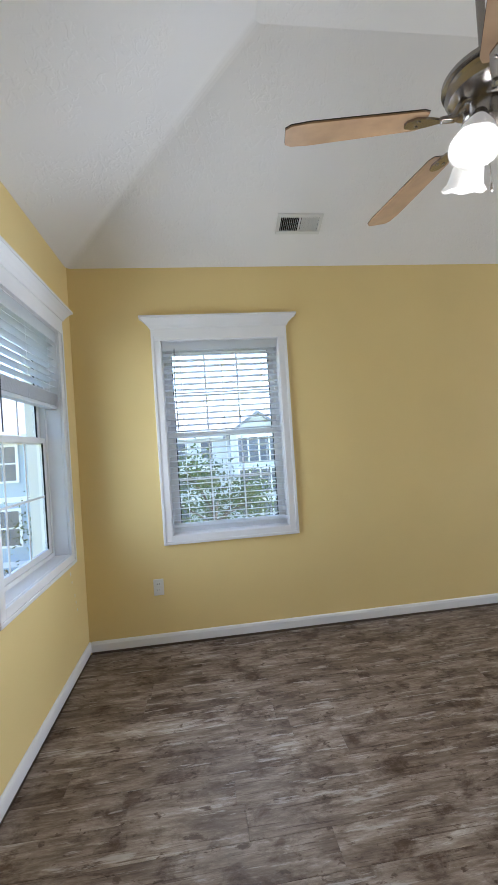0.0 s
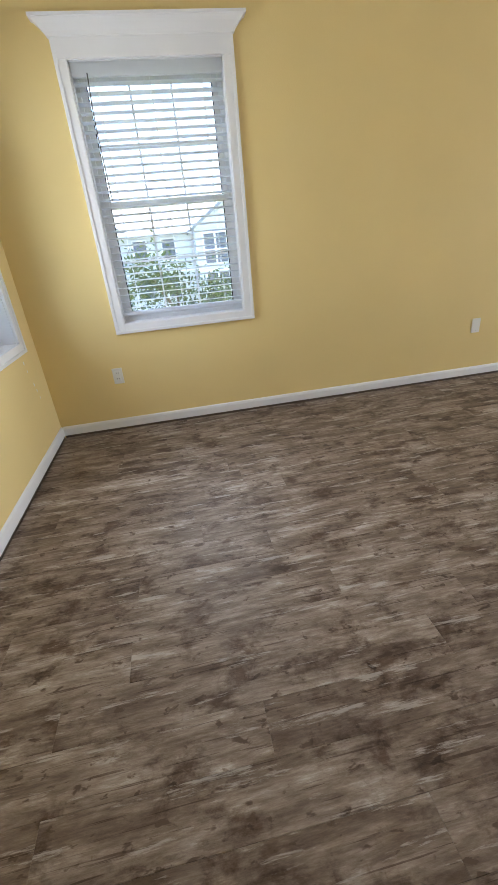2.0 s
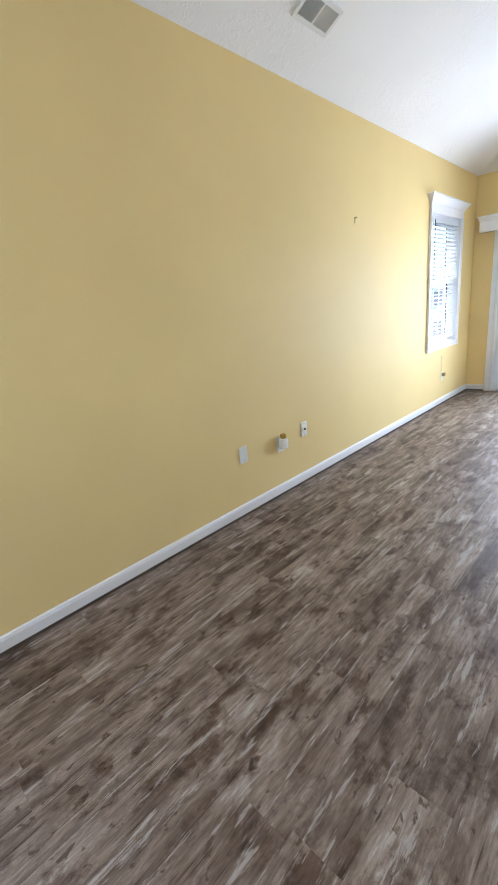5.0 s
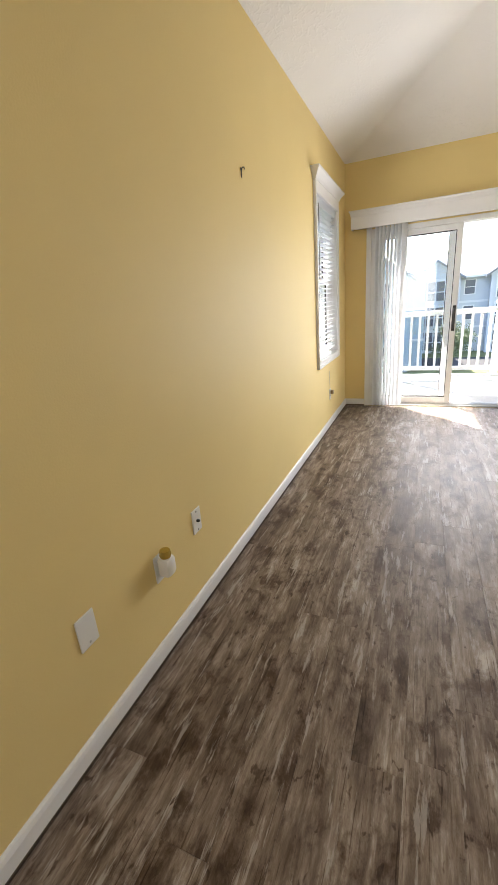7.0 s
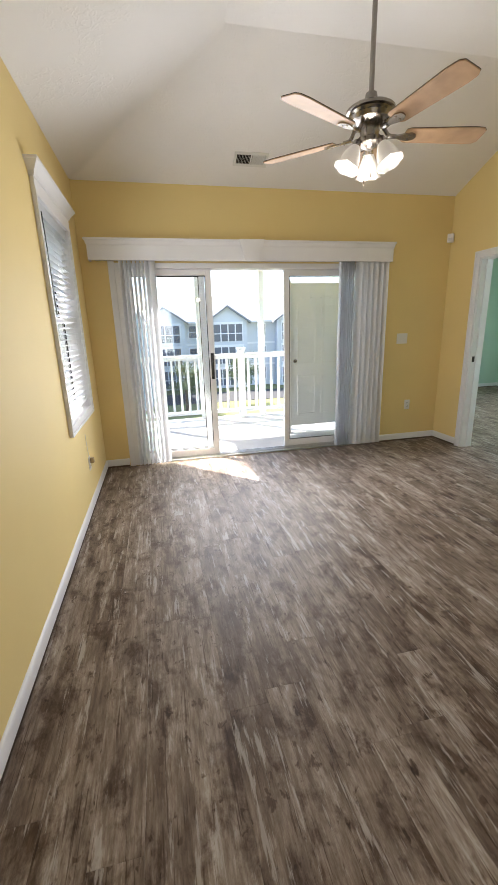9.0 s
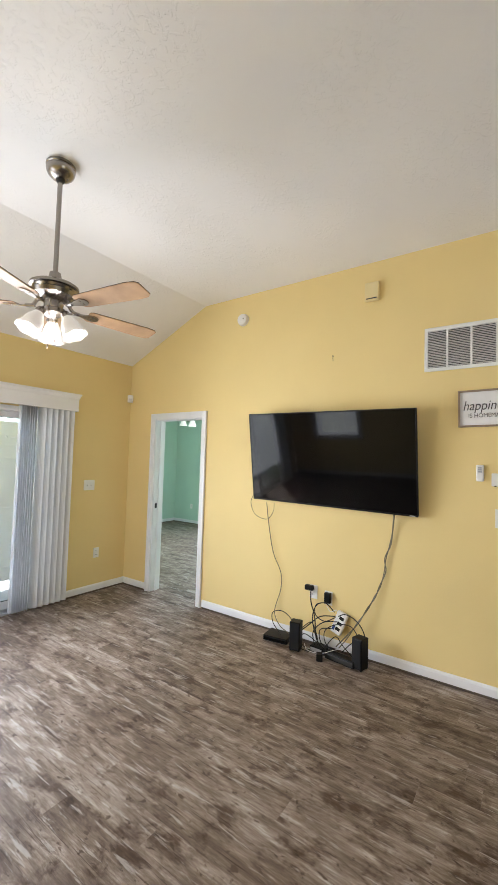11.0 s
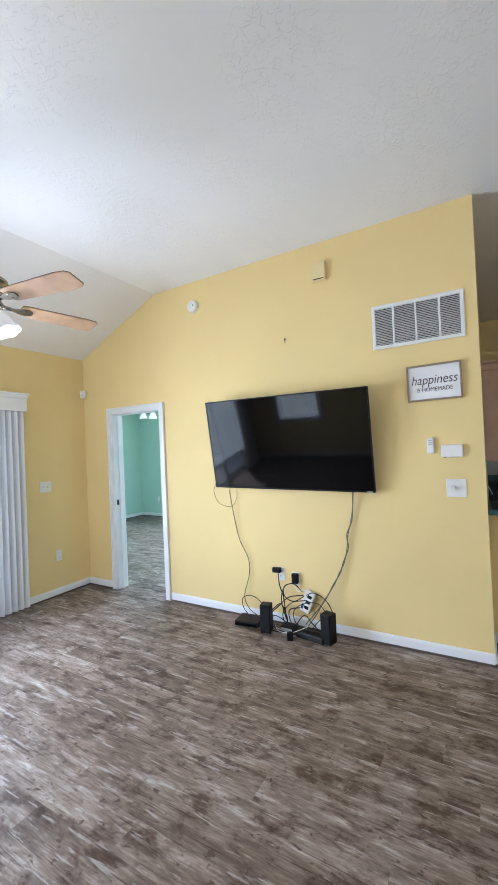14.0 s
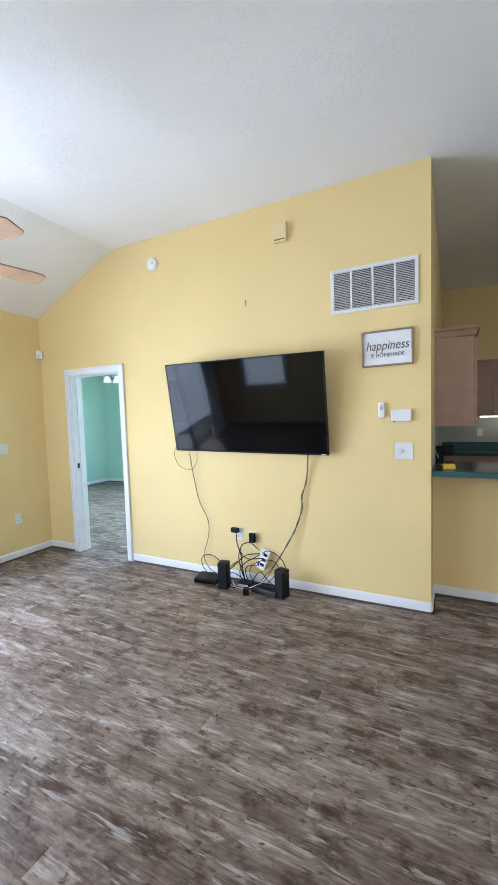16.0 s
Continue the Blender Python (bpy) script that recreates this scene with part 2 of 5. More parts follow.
# ---- mesh helpers ----
def box(bm, lo, hi, bevel=0.0, mx=None):
    c = [(a + b) / 2 for a, b in zip(lo, hi)]
    s = [abs(b - a) for a, b in zip(lo, hi)]
    r = bmesh.ops.create_cube(bm, size=1, matrix=Matrix.Translation(c) @ Matrix.Diagonal((*s, 1)))
    vs = r["verts"]
    if bevel:
        es = list({e for v in vs for e in v.link_edges})
        rb = bmesh.ops.bevel(bm, geom=es, offset=bevel, segments=2, affect='EDGES', profile=0.5)
        vs = list({v for f in rb["faces"] for v in f.verts} | {v for v in vs if v.is_valid})
    if mx is not None:
        bmesh.ops.transform(bm, matrix=mx, verts=vs)
    return vs


def boxbm(lo, hi, bevel=0.0):
    bm = bmesh.new()
    box(bm, lo, hi, bevel)
    return bm


def lathe(bm, profile, seg=32, mx=None):
    """Turn (radius, z) pairs about z."""
    rings = []
    for r, z in profile:
        ring = []
        for i in range(seg):
            a = 2 * math.pi * i / seg
            p = Vector((r * math.cos(a), r * math.sin(a), z))
            ring.append(bm.verts.new(mx @ p if mx is not None else p))
        rings.append(ring)
    for a, b in zip(rings, rings[1:]):
        for i in range(seg):
            bm.faces.new((a[i], a[(i + 1) % seg], b[(i + 1) % seg], b[i]))
    for ring, flip in ((rings[0], True), (rings[-1], False)):
        if profile[0 if flip else -1][0] > 1e-4:
            bm.faces.new(ring[::-1] if flip else ring)
    return bm


def tube(bm, pts, r, seg=8, steps=8):
    """A round tube along a smooth line through pts."""
    P = [Vector(p) for p in pts]
    Q = []
    ext = [P[0] * 2 - P[1], *P, P[-1] * 2 - P[-2]]
    for i in range(len(P) - 1):
        a, b, c, d = ext[i:i + 4]
        n = steps if len(P) > 2 else 1
        for k in range(n):
            t = k / n
            Q.append(0.5 * ((2 * b) + (c - a) * t + (2 * a - 5 * b + 4 * c - d) * t * t + (3 * b - a - 3 * c + d) * t ** 3))
    Q.append(P[-1])
    rings = []
    side = None
    for i, q in enumerate(Q):
        d = (Q[min(i + 1, len(Q) - 1)] - Q[max(i - 1, 0)]).normalized()
        if side is None:
            side = d.orthogonal().normalized()
        side = (side - d * side.dot(d)).normalized()
        up = d.cross(side)
        rings.append([bm.verts.new(q + r * (math.cos(2 * math.pi * k / seg) * side + math.sin(2 * math.pi * k / seg) * up)) for k in range(seg)])
    for a, b in zip(rings, rings[1:]):
        for k in range(seg):
            bm.faces.new((a[k], a[(k + 1) % seg], b[(k + 1) % seg], b[k]))
    bm.faces.new(rings[0][::-1])
    bm.faces.new(rings[-1])
    return bm


def prism(bm, outline, axis, a, b):
    """Extrude an outline of 2D points along an axis from a to b."""
    def p3(u, v, w):
        return {"x": (w, u, v), "y": (u, w, v), "z": (u, v, w)}[axis]
    A = [bm.verts.new(p3(u, v, a)) for u, v in outline]
    B = [bm.verts.new(p3(u, v, b)) for u, v in outline]
    n = len(outline)
    bm.faces.new(A)
    bm.faces.new(B[::-1])
    for i in range(n):
        bm.faces.new((A[i], B[i], B[(i + 1) % n], A[(i + 1) % n]))
    return bm


def mesh_of(name, bm, material, smooth=False):
    bmesh.ops.recalc_face_normals(bm, faces=bm.faces[:])
    me = bpy.data.meshes.new(name)
    bm.to_mesh(me)
    bm.free()
    me.materials.append(material)
    if smooth:
        me.polygons.foreach_set("use_smooth", [True] * len(me.polygons))
        me.set_sharp_from_angle(angle=radians(38))
    return me


def part(name, bm, material, parent=None, label="", smooth=False):
    me = bm if isinstance(bm, bpy.types.Mesh) else mesh_of(name, bm, material, smooth)
    ob = new(name, me)
    ob.parent = parent
    if label:
        ob["label"] = label
    return ob


def empty(name, m, label, category, group="", kind=""):
    ob = new(name)
    ob.empty_display_size = 0.1
    ob.matrix_world = m
    return tagged(ob, label, category, group, kind)


def panel(bm, plane, front, back, u0, u1, z0, z1, holes):
    """A wall between two planes with openings (u0, u1, z0, z1) through it. plane: the axis that it stands across."""
    us = sorted({u0, u1, *[h[0] for h in holes], *[h[1] for h in holes]})
    zs = sorted({z0, z1, *[h[2] for h in holes], *[h[3] for h in holes]})

    def solid(i, j):
        if not (0 <= i < len(us) - 1 and 0 <= j < len(zs) - 1):
            return False
        u, z = (us[i] + us[i + 1]) / 2, (zs[j] + zs[j + 1]) / 2
        return not any(h[0] < u < h[1] and h[2] < z < h[3] for h in holes)

    made = {}

    def v(w, u, z):
        key = (w, u, z)
        if key not in made:
            made[key] = bm.verts.new((w, u, z) if plane == "x" else (u, w, z))
        return made[key]

    for i in range(len(us) - 1):
        for j in range(len(zs) - 1):
            if not solid(i, j):
                continue
            a, b, c, d = us[i], us[i + 1], zs[j], zs[j + 1]
            for w in (front, back):
                bm.faces.new((v(w, a, c), v(w, b, c), v(w, b, d), v(w, a, d)))
            for di, dj, q in ((-1, 0, ((a, c), (a, d))), (1, 0, ((b, c), (b, d))), (0, -1, ((a, c), (b, c))), (0, 1, ((a, d), (b, d)))):
                if not solid(i + di, j + dj):
                    (p, r), (s, t) = q
                    bm.faces.new((v(front, p, r), v(front, s, t), v(back, s, t), v(back, p, r)))
    return bm


def structure(name, bm, material, label, smooth=False):
    return tagged(part(name, bm, material, None, label, smooth), label, name.split("_")[0], kind="structure")


# ---- the large structure ----
WIN_Z0, WIN_Z1 = 0.775, 2.19       # window openings
WIN_A = (1.055, 6.965)             # their middles along the west wall
WIN_B = 0.735                      # and along the south wall
HALF = 0.435
DOOR = (6.725, 7.478, 2.03)          # bedroom doorway
SL = (0.30, 3.06, 2.04)            # sliding door opening

structure("wall_west", panel(bmesh.new(), "x", 0.0, -T, -T, L + T, -0.3, 3.5, [(c - HALF, c + HALF, WIN_Z0, WIN_Z1) for c in WIN_A]), YELLOW,
          "yellow painted wall with two windows, outlets and a hook")
structure("wall_south", panel(bmesh.new(), "y", 0.0, -T, 0.0, KX, -0.3, 3.5, [(WIN_B - HALF, WIN_B + HALF, WIN_Z0, WIN_Z1)]), YELLOW,
          "yellow painted wall with one window and paint scuffs")
structure("wall_north", panel(bmesh.new(), "y", L, L + T, 0.0, W + 0.12, -0.3, 3.5, [(SL[0], SL[1], -0.02, SL[2])]), YELLOW,
          "yellow painted wall with a wide sliding glass door")
structure("wall_east", panel(bmesh.new(), "x", W, W + 0.12, DEND, L, -0.3, 3.5, [(DOOR[0], DOOR[1], -0.02, DOOR[2])]), YELLOW,
          "yellow painted television wall with a cased doorway")
structure("wall_kitchen_north", panel(bmesh.new(), "y", DEND, DEND + 0.12, W + 0.12, KX, -0.3, 3.5, []), YELLOW, "yellow painted kitchen wall behind the cabinets")
structure("wall_kitchen_east", panel(bmesh.new(), "x", KX, KX + T, -T, DEND + 0.12, -0.3, 3.5, []), YELLOW, "yellow painted far wall of the kitchen")
structure("wall_bar", panel(bmesh.new(), "x", 4.33, 4.45, 1.2, DEND, 0.0, 1.03, []), YELLOW, "yellow painted knee wall under the breakfast bar")
# daylight in the openings
opening_lamp(pose(1.65, L - 0.115, 1.24, -90, 0, 0), 1.86, 1.50, 11)
for yc in WIN_A:
    opening_lamp(pose(0.004, yc, (WIN_Z0 + WIN_Z1) / 2, 0, -90, 0), WIN_Z1 - WIN_Z0 - 0.06, 2 * HALF - 0.06, 2.4)
opening_lamp(pose(WIN_B, 0.004, (WIN_Z0 + WIN_Z1) / 2, 90, 0, 0), 2 * HALF - 0.06, WIN_Z1 - WIN_Z0 - 0.06, 1.9)
opening_lamp(pose(BX - 0.02, 7.9, 1.5, 0, 90, 0), 1.9, 3.3, 20)
# bedroom
_bm = bmesh.new()
panel(_bm, "y", BY, BY + T, W + 0.12, BX + T, -0.3, 3.5, [])
structure("wall_bedroom_north", _bm, MINT, "mint green bedroom wall")
structure("wall_bedroom_east", panel(bmesh.new(), "x", BX, BX + T, 5.6, BY, -0.3, 3.5, [(6.2, 9.6, 0.5, 2.45)]), MINT, "mint green bedroom wall with a window opening")
structure("wall_bedroom_south", panel(bmesh.new(), "y", 5.5, 5.6, W + 0.12, BX + T, -0.3, 3.5, []), MINT, "mint green bedroom wall")
structure("wall_bedroom_west", panel(bmesh.new(), "x", W + 0.122, W + 0.14, 5.6, L, 0.0, 2.8, [(DOOR[0], DOOR[1], -0.02, DOOR[2])]), MINT, "mint green bedroom wall beside the doorway")
structure("wall_bedroom_northwest", panel(bmesh.new(), "x", W + 0.02, W + 0.14, L + T, BY + T, -0.3, 3.5, []), MINT, "outer bedroom wall beside the balcony")

# ceiling: flat in the middle, sloping down to the west, south and north walls
_bm = bmesh.new()
i, h, f = INSET, EAVE, FLAT
_c = {k: _bm.verts.new(p) for k, p in dict(sw=(0, 0, h), nw=(0, L, h), SW=(i, i, f), NW=(i, L - i, f), ne=(W, L, h), NE=(W, L - i, f), WE=(W, DEND, f), se=(KX, 0, h), SE=(KX, i, f), KE=(KX, DEND, f)).items()}
for q in ("sw nw NW SW", "sw SW SE se", "nw ne NE NW", "SW NW NE WE KE SE"):
    _bm.faces.new([_c[k] for k in q.split()])
_hips = [e for e in _bm.edges if {v for v in e.verts} in ({_c["sw"], _c["SW"]}, {_c["nw"], _c["NW"]})]
bmesh.ops.bevel(_bm, geom=_hips, offset=0.025, segments=3, affect='EDGES', profile=0.5)
_r = bmesh.ops.extrude_face_region(_bm, geom=_bm.faces[:])
bmesh.ops.translate(_bm, vec=(0, 0, 0.1), verts=[e for e in _r["geom"] if isinstance(e, bmesh.types.BMVert)])
structure("ceiling", _bm, CEIL, "white textured vaulted ceiling with sloping edges")
structure("ceiling_bedroom", boxbm((W + 0.12, 5.6, 2.74), (BX, BY, 2.84)), CEIL, "flat white bedroom ceiling")
structure("eave_west", boxbm((-1.45, -0.6, 3.2), (-0.5, 7.9, 3.34)), VINYL, "white boxed roof overhang along the west wall")
_bm = boxbm((-0.5, -0.5, 3.5), (W + 0.02, L + T, 3.6))
box(_bm, (W + 0.02, -0.5, 3.5), (BX + 0.5, BY + 0.5, 3.6))
structure("roof", _bm, ROOF, "flat grey roof over the flat")

# baseboards with a rounded top and a dark gap under them
BASE = [(0, 0.017), (0.014, 0.017), (0.014, 0.066), (0.010, 0.080), (0.004, 0.086), (0, 0.086)]


def baseboard(x0, y0, x1, y1, nx, ny):
    """Along a wall from (x0, y0) to (x1, y1); (nx, ny) points into the room."""
    bm = bmesh.new()
    A = [bm.verts.new((x0 + nx * d, y0 + ny * d, z)) for d, z in BASE]
    B = [bm.verts.new((x1 + nx * d, y1 + ny * d, z)) for d, z in BASE]
    n = len(BASE)
    bm.faces.new(A)
    bm.faces.new(B[::-1])
    for k in range(n):
        bm.faces.new((A[k], B[k], B[(k + 1) % n], A[(k + 1) % n]))
    ob = part("baseboard", bm, TRIM)
    gap = bmesh.new()
    box(gap, (min(x0, x1, x0 + nx * 0.006, x1 + nx * 0.006), min(y0, y1, y0 + ny * 0.006, y1 + ny * 0.006), -0.004),
        (max(x0, x1, x0 + nx * 0.006, x1 + nx * 0.006), max(y0, y1, y0 + ny * 0.006, y1 + ny * 0.006), 0.018))
    part("floor_gap", gap, SUBFLOOR, ob, "dark gap under the baseboard")
    return tagged(ob, "white painted baseboard along the wall", "baseboard", kind="structure")


baseboard(0, 0.015, 0, L - 0.015, 1, 0)
baseboard(0, 0, KX, 0, 0, 1)
baseboard(0, L, SL[0] - 0.06, L, 0, -1)
baseboard(SL[1] + 0.03, L, W, L, 0, -1)
baseboard(W, L - 0.015, W, DOOR[1] + 0.075, -1, 0)
baseboard(W, DOOR[0] - 0.075, W, DEND, -1, 0)
baseboard(W, DEND, 4.33, DEND, 0, -1)
baseboard(4.33, DEND - 0.015, 4.33, 1.2, -1, 0)
baseboard(BX, 5.6, BX, BY, -1, 0)
baseboard(W + 0.14, BY, BX, BY, 0, -1)


# pale filler spots under the south window
for xx, zz, w, hh in ((0.30, 0.655, 0.012, 0.022), (0.285, 0.60, 0.008, 0.016), (0.245, 0.50, 0.010, 0.02), (0.23, 0.455, 0.007, 0.02), (0.215, 0.40, 0.006, 0.015)):
    bm = bmesh.new()
    lathe(bm, [(0.001, 0.0), (1.0, 0.0), (0.8, 0.0012), (0.001, 0.0015)], 9, Matrix.Translation((xx, 0.0002, zz)) @ pose(0, 0, 0, -90, 0, 0) @ Matrix.Diagonal((w * 0.6, hh * 0.6, 1, 1)))
    tagged(part("filler_spot", bm, TRIM), "small pale filler spot on yellow wall", "filler spot", "filler spots")


# ---- windows ----
def window(name, m, raised, label):
    """A double-hung window with casing, crown head and a slatted blind. Local x along the wall, y outwards, z up from the floor."""
    g = empty(name, m, label, "window", kind="structure")
    z0, z1, hw = WIN_Z0, WIN_Z1, HALF
    cw = 0.062
    # casing boards, mitred look: two stepped strips each
    for sx in (-1, 1):
        bm = bmesh.new()
        a, b = sorted((sx * (hw - 0.004), sx * (hw + cw)))
        box(bm, (a, -0.018, z0 - 0.06), (b, 0.0, z1 + 0.03), 0.004)
        a, b = sorted((sx * (hw + cw - 0.02), sx * (hw + cw)))
        box(bm, (a, -0.026, z0 - 0.06), (b, -0.017, z1 + 0.03), 0.003)
        part("side_casing", bm, TRIM, g)
    bm = bmesh.new()
    box(bm, (-hw, -0.0185, z0 - 0.06), (hw, 0.0, z0 + 0.004), 0.004)
    box(bm, (-hw - cw, -0.0265, z0 - 0.0605), (hw + cw, -0.0175, z0 - 0.04), 0.003)
    part("bottom_casing", bm, TRIM, g)
    part("window_sill", boxbm((-hw, -0.002, z0 - 0.01), (hw, 0.10, z0 + 0.006), 0.003), TRIM, g)
    for sx in (-1, 1):
        a, b = sorted((sx * hw, sx * (hw - 0.008)))
        part("jamb", boxbm((a, 0.0, z0), (b, 0.10, z1)), TRIM, g)
    part("jamb", boxbm((-hw, 0.0, z1 - 0.008), (hw, 0.10, z1)), TRIM, g)
    part("head_board", boxbm((-hw - cw, -0.024, z1 - 0.004), (hw + cw, 0.0, z1 + 0.10), 0.003), TRIM, g)
    # crown moulding that flares to the front and the sides
    bm = bmesh.new()
    prof = [(0.0, z1 + 0.085), (0.008, z1 + 0.087), (0.018, z1 + 0.105), (0.040, z1 + 0.13), (0.062, z1 + 0.15), (0.070, z1 + 0.152), (0.070, z1 + 0.166), (0.0, z1 + 0.166)]
    rows = []
    for d, z in prof:
        e = hw + cw + d * 1.05
        rows.append([bm.verts.new(p) for p in ((-e, 0.0, z), (-e, -0.024 - d * 0.7, z), (e, -0.024 - d * 0.7, z), (e, 0.0, z))])
    for a, b in zip(rows, rows[1:]):
        for k in range(3):
            bm.faces.new((a[k], a[k + 1], b[k + 1], b[k]))
    part("crown", bm, TRIM, g)
    # vinyl frame and two sashes
    zm = 1.50
    bm = bmesh.new()
    for a, b, c, d in ((-hw, -hw + 0.03, z0, z1), (hw - 0.03, hw, z0, z1), (-hw + 0.03, hw - 0.03, z0, z0 + 0.03), (-hw + 0.03, hw - 0.03, z1 - 0.03, z1)):
        box(bm, (a, 0.085, c), (b, 0.148, d))
    part("window_frame", bm, VINYL, g)
    for zz0, zz1, yy in ((z0 + 0.03, zm + 0.02, 0.092), (zm - 0.02, z1 - 0.03, 0.120)):
        bm = bmesh.new()
        x0, x1, w = -hw + 0.03, hw - 0.03, 0.034
        for a, b, c, d in ((x0, x0 + w, zz0, zz1), (x1 - w, x1, zz0, zz1), (x0 + w, x1 - w, zz0, zz0 + w), (x0 + w, x1 - w, zz1 - w, zz1)):
            box(bm, (a, yy, c), (b, yy + 0.026, d), 0.003)
        s = part("sash", bm, VINYL, g)
        gx0, gx1, gz0, gz1 = x0 + w, x1 - w, zz0 + w, zz1 - w
        pane = part("pane", boxbm((gx0, yy + 0.011, gz0), (gx1, yy + 0.014, gz1)), GLASS, s)
        pane.visible_shadow = False
        for a, b in ((gx0, gx0 + 0.006), (gx1 - 0.006, gx1)):
            part("gasket", boxbm((a, yy + 0.002, gz0), (b, yy + 0.010, gz1)), BLACK, s, "black rubber gasket")
        for k in (1, 2):
            xx = gx0 + (gx1 - gx0) * k / 3
            part("muntin", boxbm((xx - 0.006, yy + 0.006, gz0), (xx + 0.006, yy + 0.010, gz1)), VINYL, s)
        zz = (gz0 + gz1) / 2
        part("muntin", boxbm((gx0, yy + 0.005, zz - 0.006), (gx1, yy + 0.0095, zz + 0.006)), VINYL, s)
    # blind
    bl = empty("window_blind", m, "white slatted horizontal blind raised half way" if raised else "white slatted horizontal blind let down over the window", "blind", "window blinds")
    bw = hw - 0.012
    part("headrail", boxbm((-bw, 0.012, z1 - 0.065), (bw, 0.062, z1 - 0.01), 0.004), SLAT, bl)
    part("valance", boxbm((-bw, 0.002, z1 - 0.075), (bw, 0.010, z1 - 0.008), 0.003), SLAT, bl)
    bottom = 1.70 if raised else 0.835
    pitch = 0.0435
    bm = bmesh.new()
    prev = None
    for k in range(5):
        u = -0.025 + 0.05 * k / 4
        c = 0.004 * (1 - (u / 0.025) ** 2)
        row = [bm.verts.new((sx * bw, u, c + dz)) for sx in (-1, 1) for dz in (0, 0.0025)]
        if prev:
            for p, q in ((0, 2), (1, 3), (0, 1), (2, 3)):
                bm.faces.new((prev[p], prev[q], row[q], row[p]))
        else:
            bm.faces.new((row[0], row[2], row[3], row[1]))
        prev = row
    bm.faces.new((prev[0], prev[2], prev[3], prev[1]))
    me = mesh_of("slat", bm, SLAT)
    z = z1 - 0.10
    rng = random.Random(len(name) + int(raised))
    stop = bottom + (0.085 if raised else 0.03)
    while z > stop:
        s = part("slat", me, SLAT, bl)
        s.matrix_basis = pose(0, 0.037, z, -7 + rng.uniform(-2, 2), rng.uniform(-0.25, 0.25), 0)
        z -= pitch
    if raised:
        for k in range(17):
            s = part("slat", me, SLAT, bl)
            s.matrix_basis = pose(0, 0.037, bottom + 0.018 + k * 0.0042, 0, 0, 0)
    part("bottom_rail", boxbm((-bw, 0.012, bottom - 0.006), (bw, 0.062, bottom + 0.016), 0.004), SLAT, bl)
    for xx in (-bw + 0.12, 0.0, bw - 0.12):
        for yy in (0.011, 0.063):
            bm = bmesh.new()
            box(bm, (xx - 0.0012, yy - 0.0008, bottom), (xx + 0.0012, yy + 0.0008, z1 - 0.06))
            part("ladder_cord", bm, SLAT, bl)
    bm = bmesh.new()
    tube(bm, [(-bw + 0.085, -0.004, z1 - 0.06), (-bw + 0.075, -0.008, 1.9), (-bw + 0.082, -0.006, 1.52)], 0.0035, 6)
    part("tilt_wand", bm, DARKMETAL, bl, "thin dark tilt wand")
    return g


window("window_1", pose(WIN_B, 0, 0, 0, 0, 180), True, "white double-hung window with crown head and grid muntins")
window("window_2", pose(0, WIN_A[0], 0, 0, 0, 90), False, "white double-hung window with crown head in yellow wall")
window("window_3", pose(0, WIN_A[1], 0, 0, 0, 90), False, "white double-hung window with crown head near the sliding door")

# ---- doorway to the bedroom ----
door = empty("door_1", pose(W, (DOOR[0] + DOOR[1]) / 2, 0), "white cased doorway open to a mint green bedroom", "doorway", kind="structure")
hw, ht = (DOOR[1] - DOOR[0]) / 2, DOOR[2]
for sx in (-1, 1):
    bm = bmesh.new()
    a, b = sorted((sx * (hw - 0.006), sx * (hw + 0.062)))
    box(bm, (-0.017, a, 0), (0.0, b, ht + 0.062), 0.004)
    a, b = sorted((sx * (hw + 0.042), sx * (hw + 0.062)))
    box(bm, (-0.024, a, 0), (-0.016, b, ht + 0.062), 0.003)
    part("side_casing", bm, TRIM, door)
    a, b = sorted((sx * hw, sx * (hw - 0.016)))
    part("jamb", boxbm((-0.002, a, 0), (0.142, b, ht)), TRIM, door)
    a, b = sorted((sx * (hw - 0.016), sx * (hw - 0.028)))
    part("door_stop", boxbm((0.06, a, 0), (0.095, b, ht - 0.016), 0.002), TRIM, door)
bm = bmesh.new()
box(bm, (-0.0175, -hw + 0.006, ht - 0.006), (0.0, hw - 0.006, ht + 0.062), 0.004)
box(bm, (-0.0245, -hw - 0.06, ht + 0.042), (-0.0165, hw + 0.06, ht + 0.0625), 0.003)
part("head_casing", bm, TRIM, door)
part("jamb", boxbm((-0.002, -hw + 0.016, ht - 0.016), (0.142, hw - 0.016, ht)), TRIM, door)
part("strike_plate", boxbm((0.02, hw - 0.019, 0.97), (0.05, hw - 0.0155, 1.03), 0.001), DARKMETAL, door, "dark metal strike plate")

# ---- sliding glass door ----
sd = empty("sliding_door", pose(0, L, 0), "three-panel white sliding glass door standing half open", "sliding door", kind="structure")
x0, x1, zt = SL
bm = bmesh.new()
box(bm, (x0, 0.0, 0.0), (x0 + 0.045, T, zt), 0.003)
box(bm, (x1 - 0.045, 0.0, 0.0), (x1, T, zt), 0.003)
box(bm, (x0 + 0.045, 0.0, zt - 0.05), (x1 - 0.045, T, zt), 0.003)
part("door_frame", bm, VINYL, sd)
bm = bmesh.new()
box(bm, (x0 + 0.045, -0.01, 0.002), (x1 - 0.045, T, 0.018), 0.003)
for yy in (0.03, 0.07, 0.11):
    box(bm, (x0 + 0.045, yy, 0.018), (x1 - 0.045, yy + 0.008, 0.03))
part("threshold_track", bm, ALU, sd, "scratched aluminium threshold track")


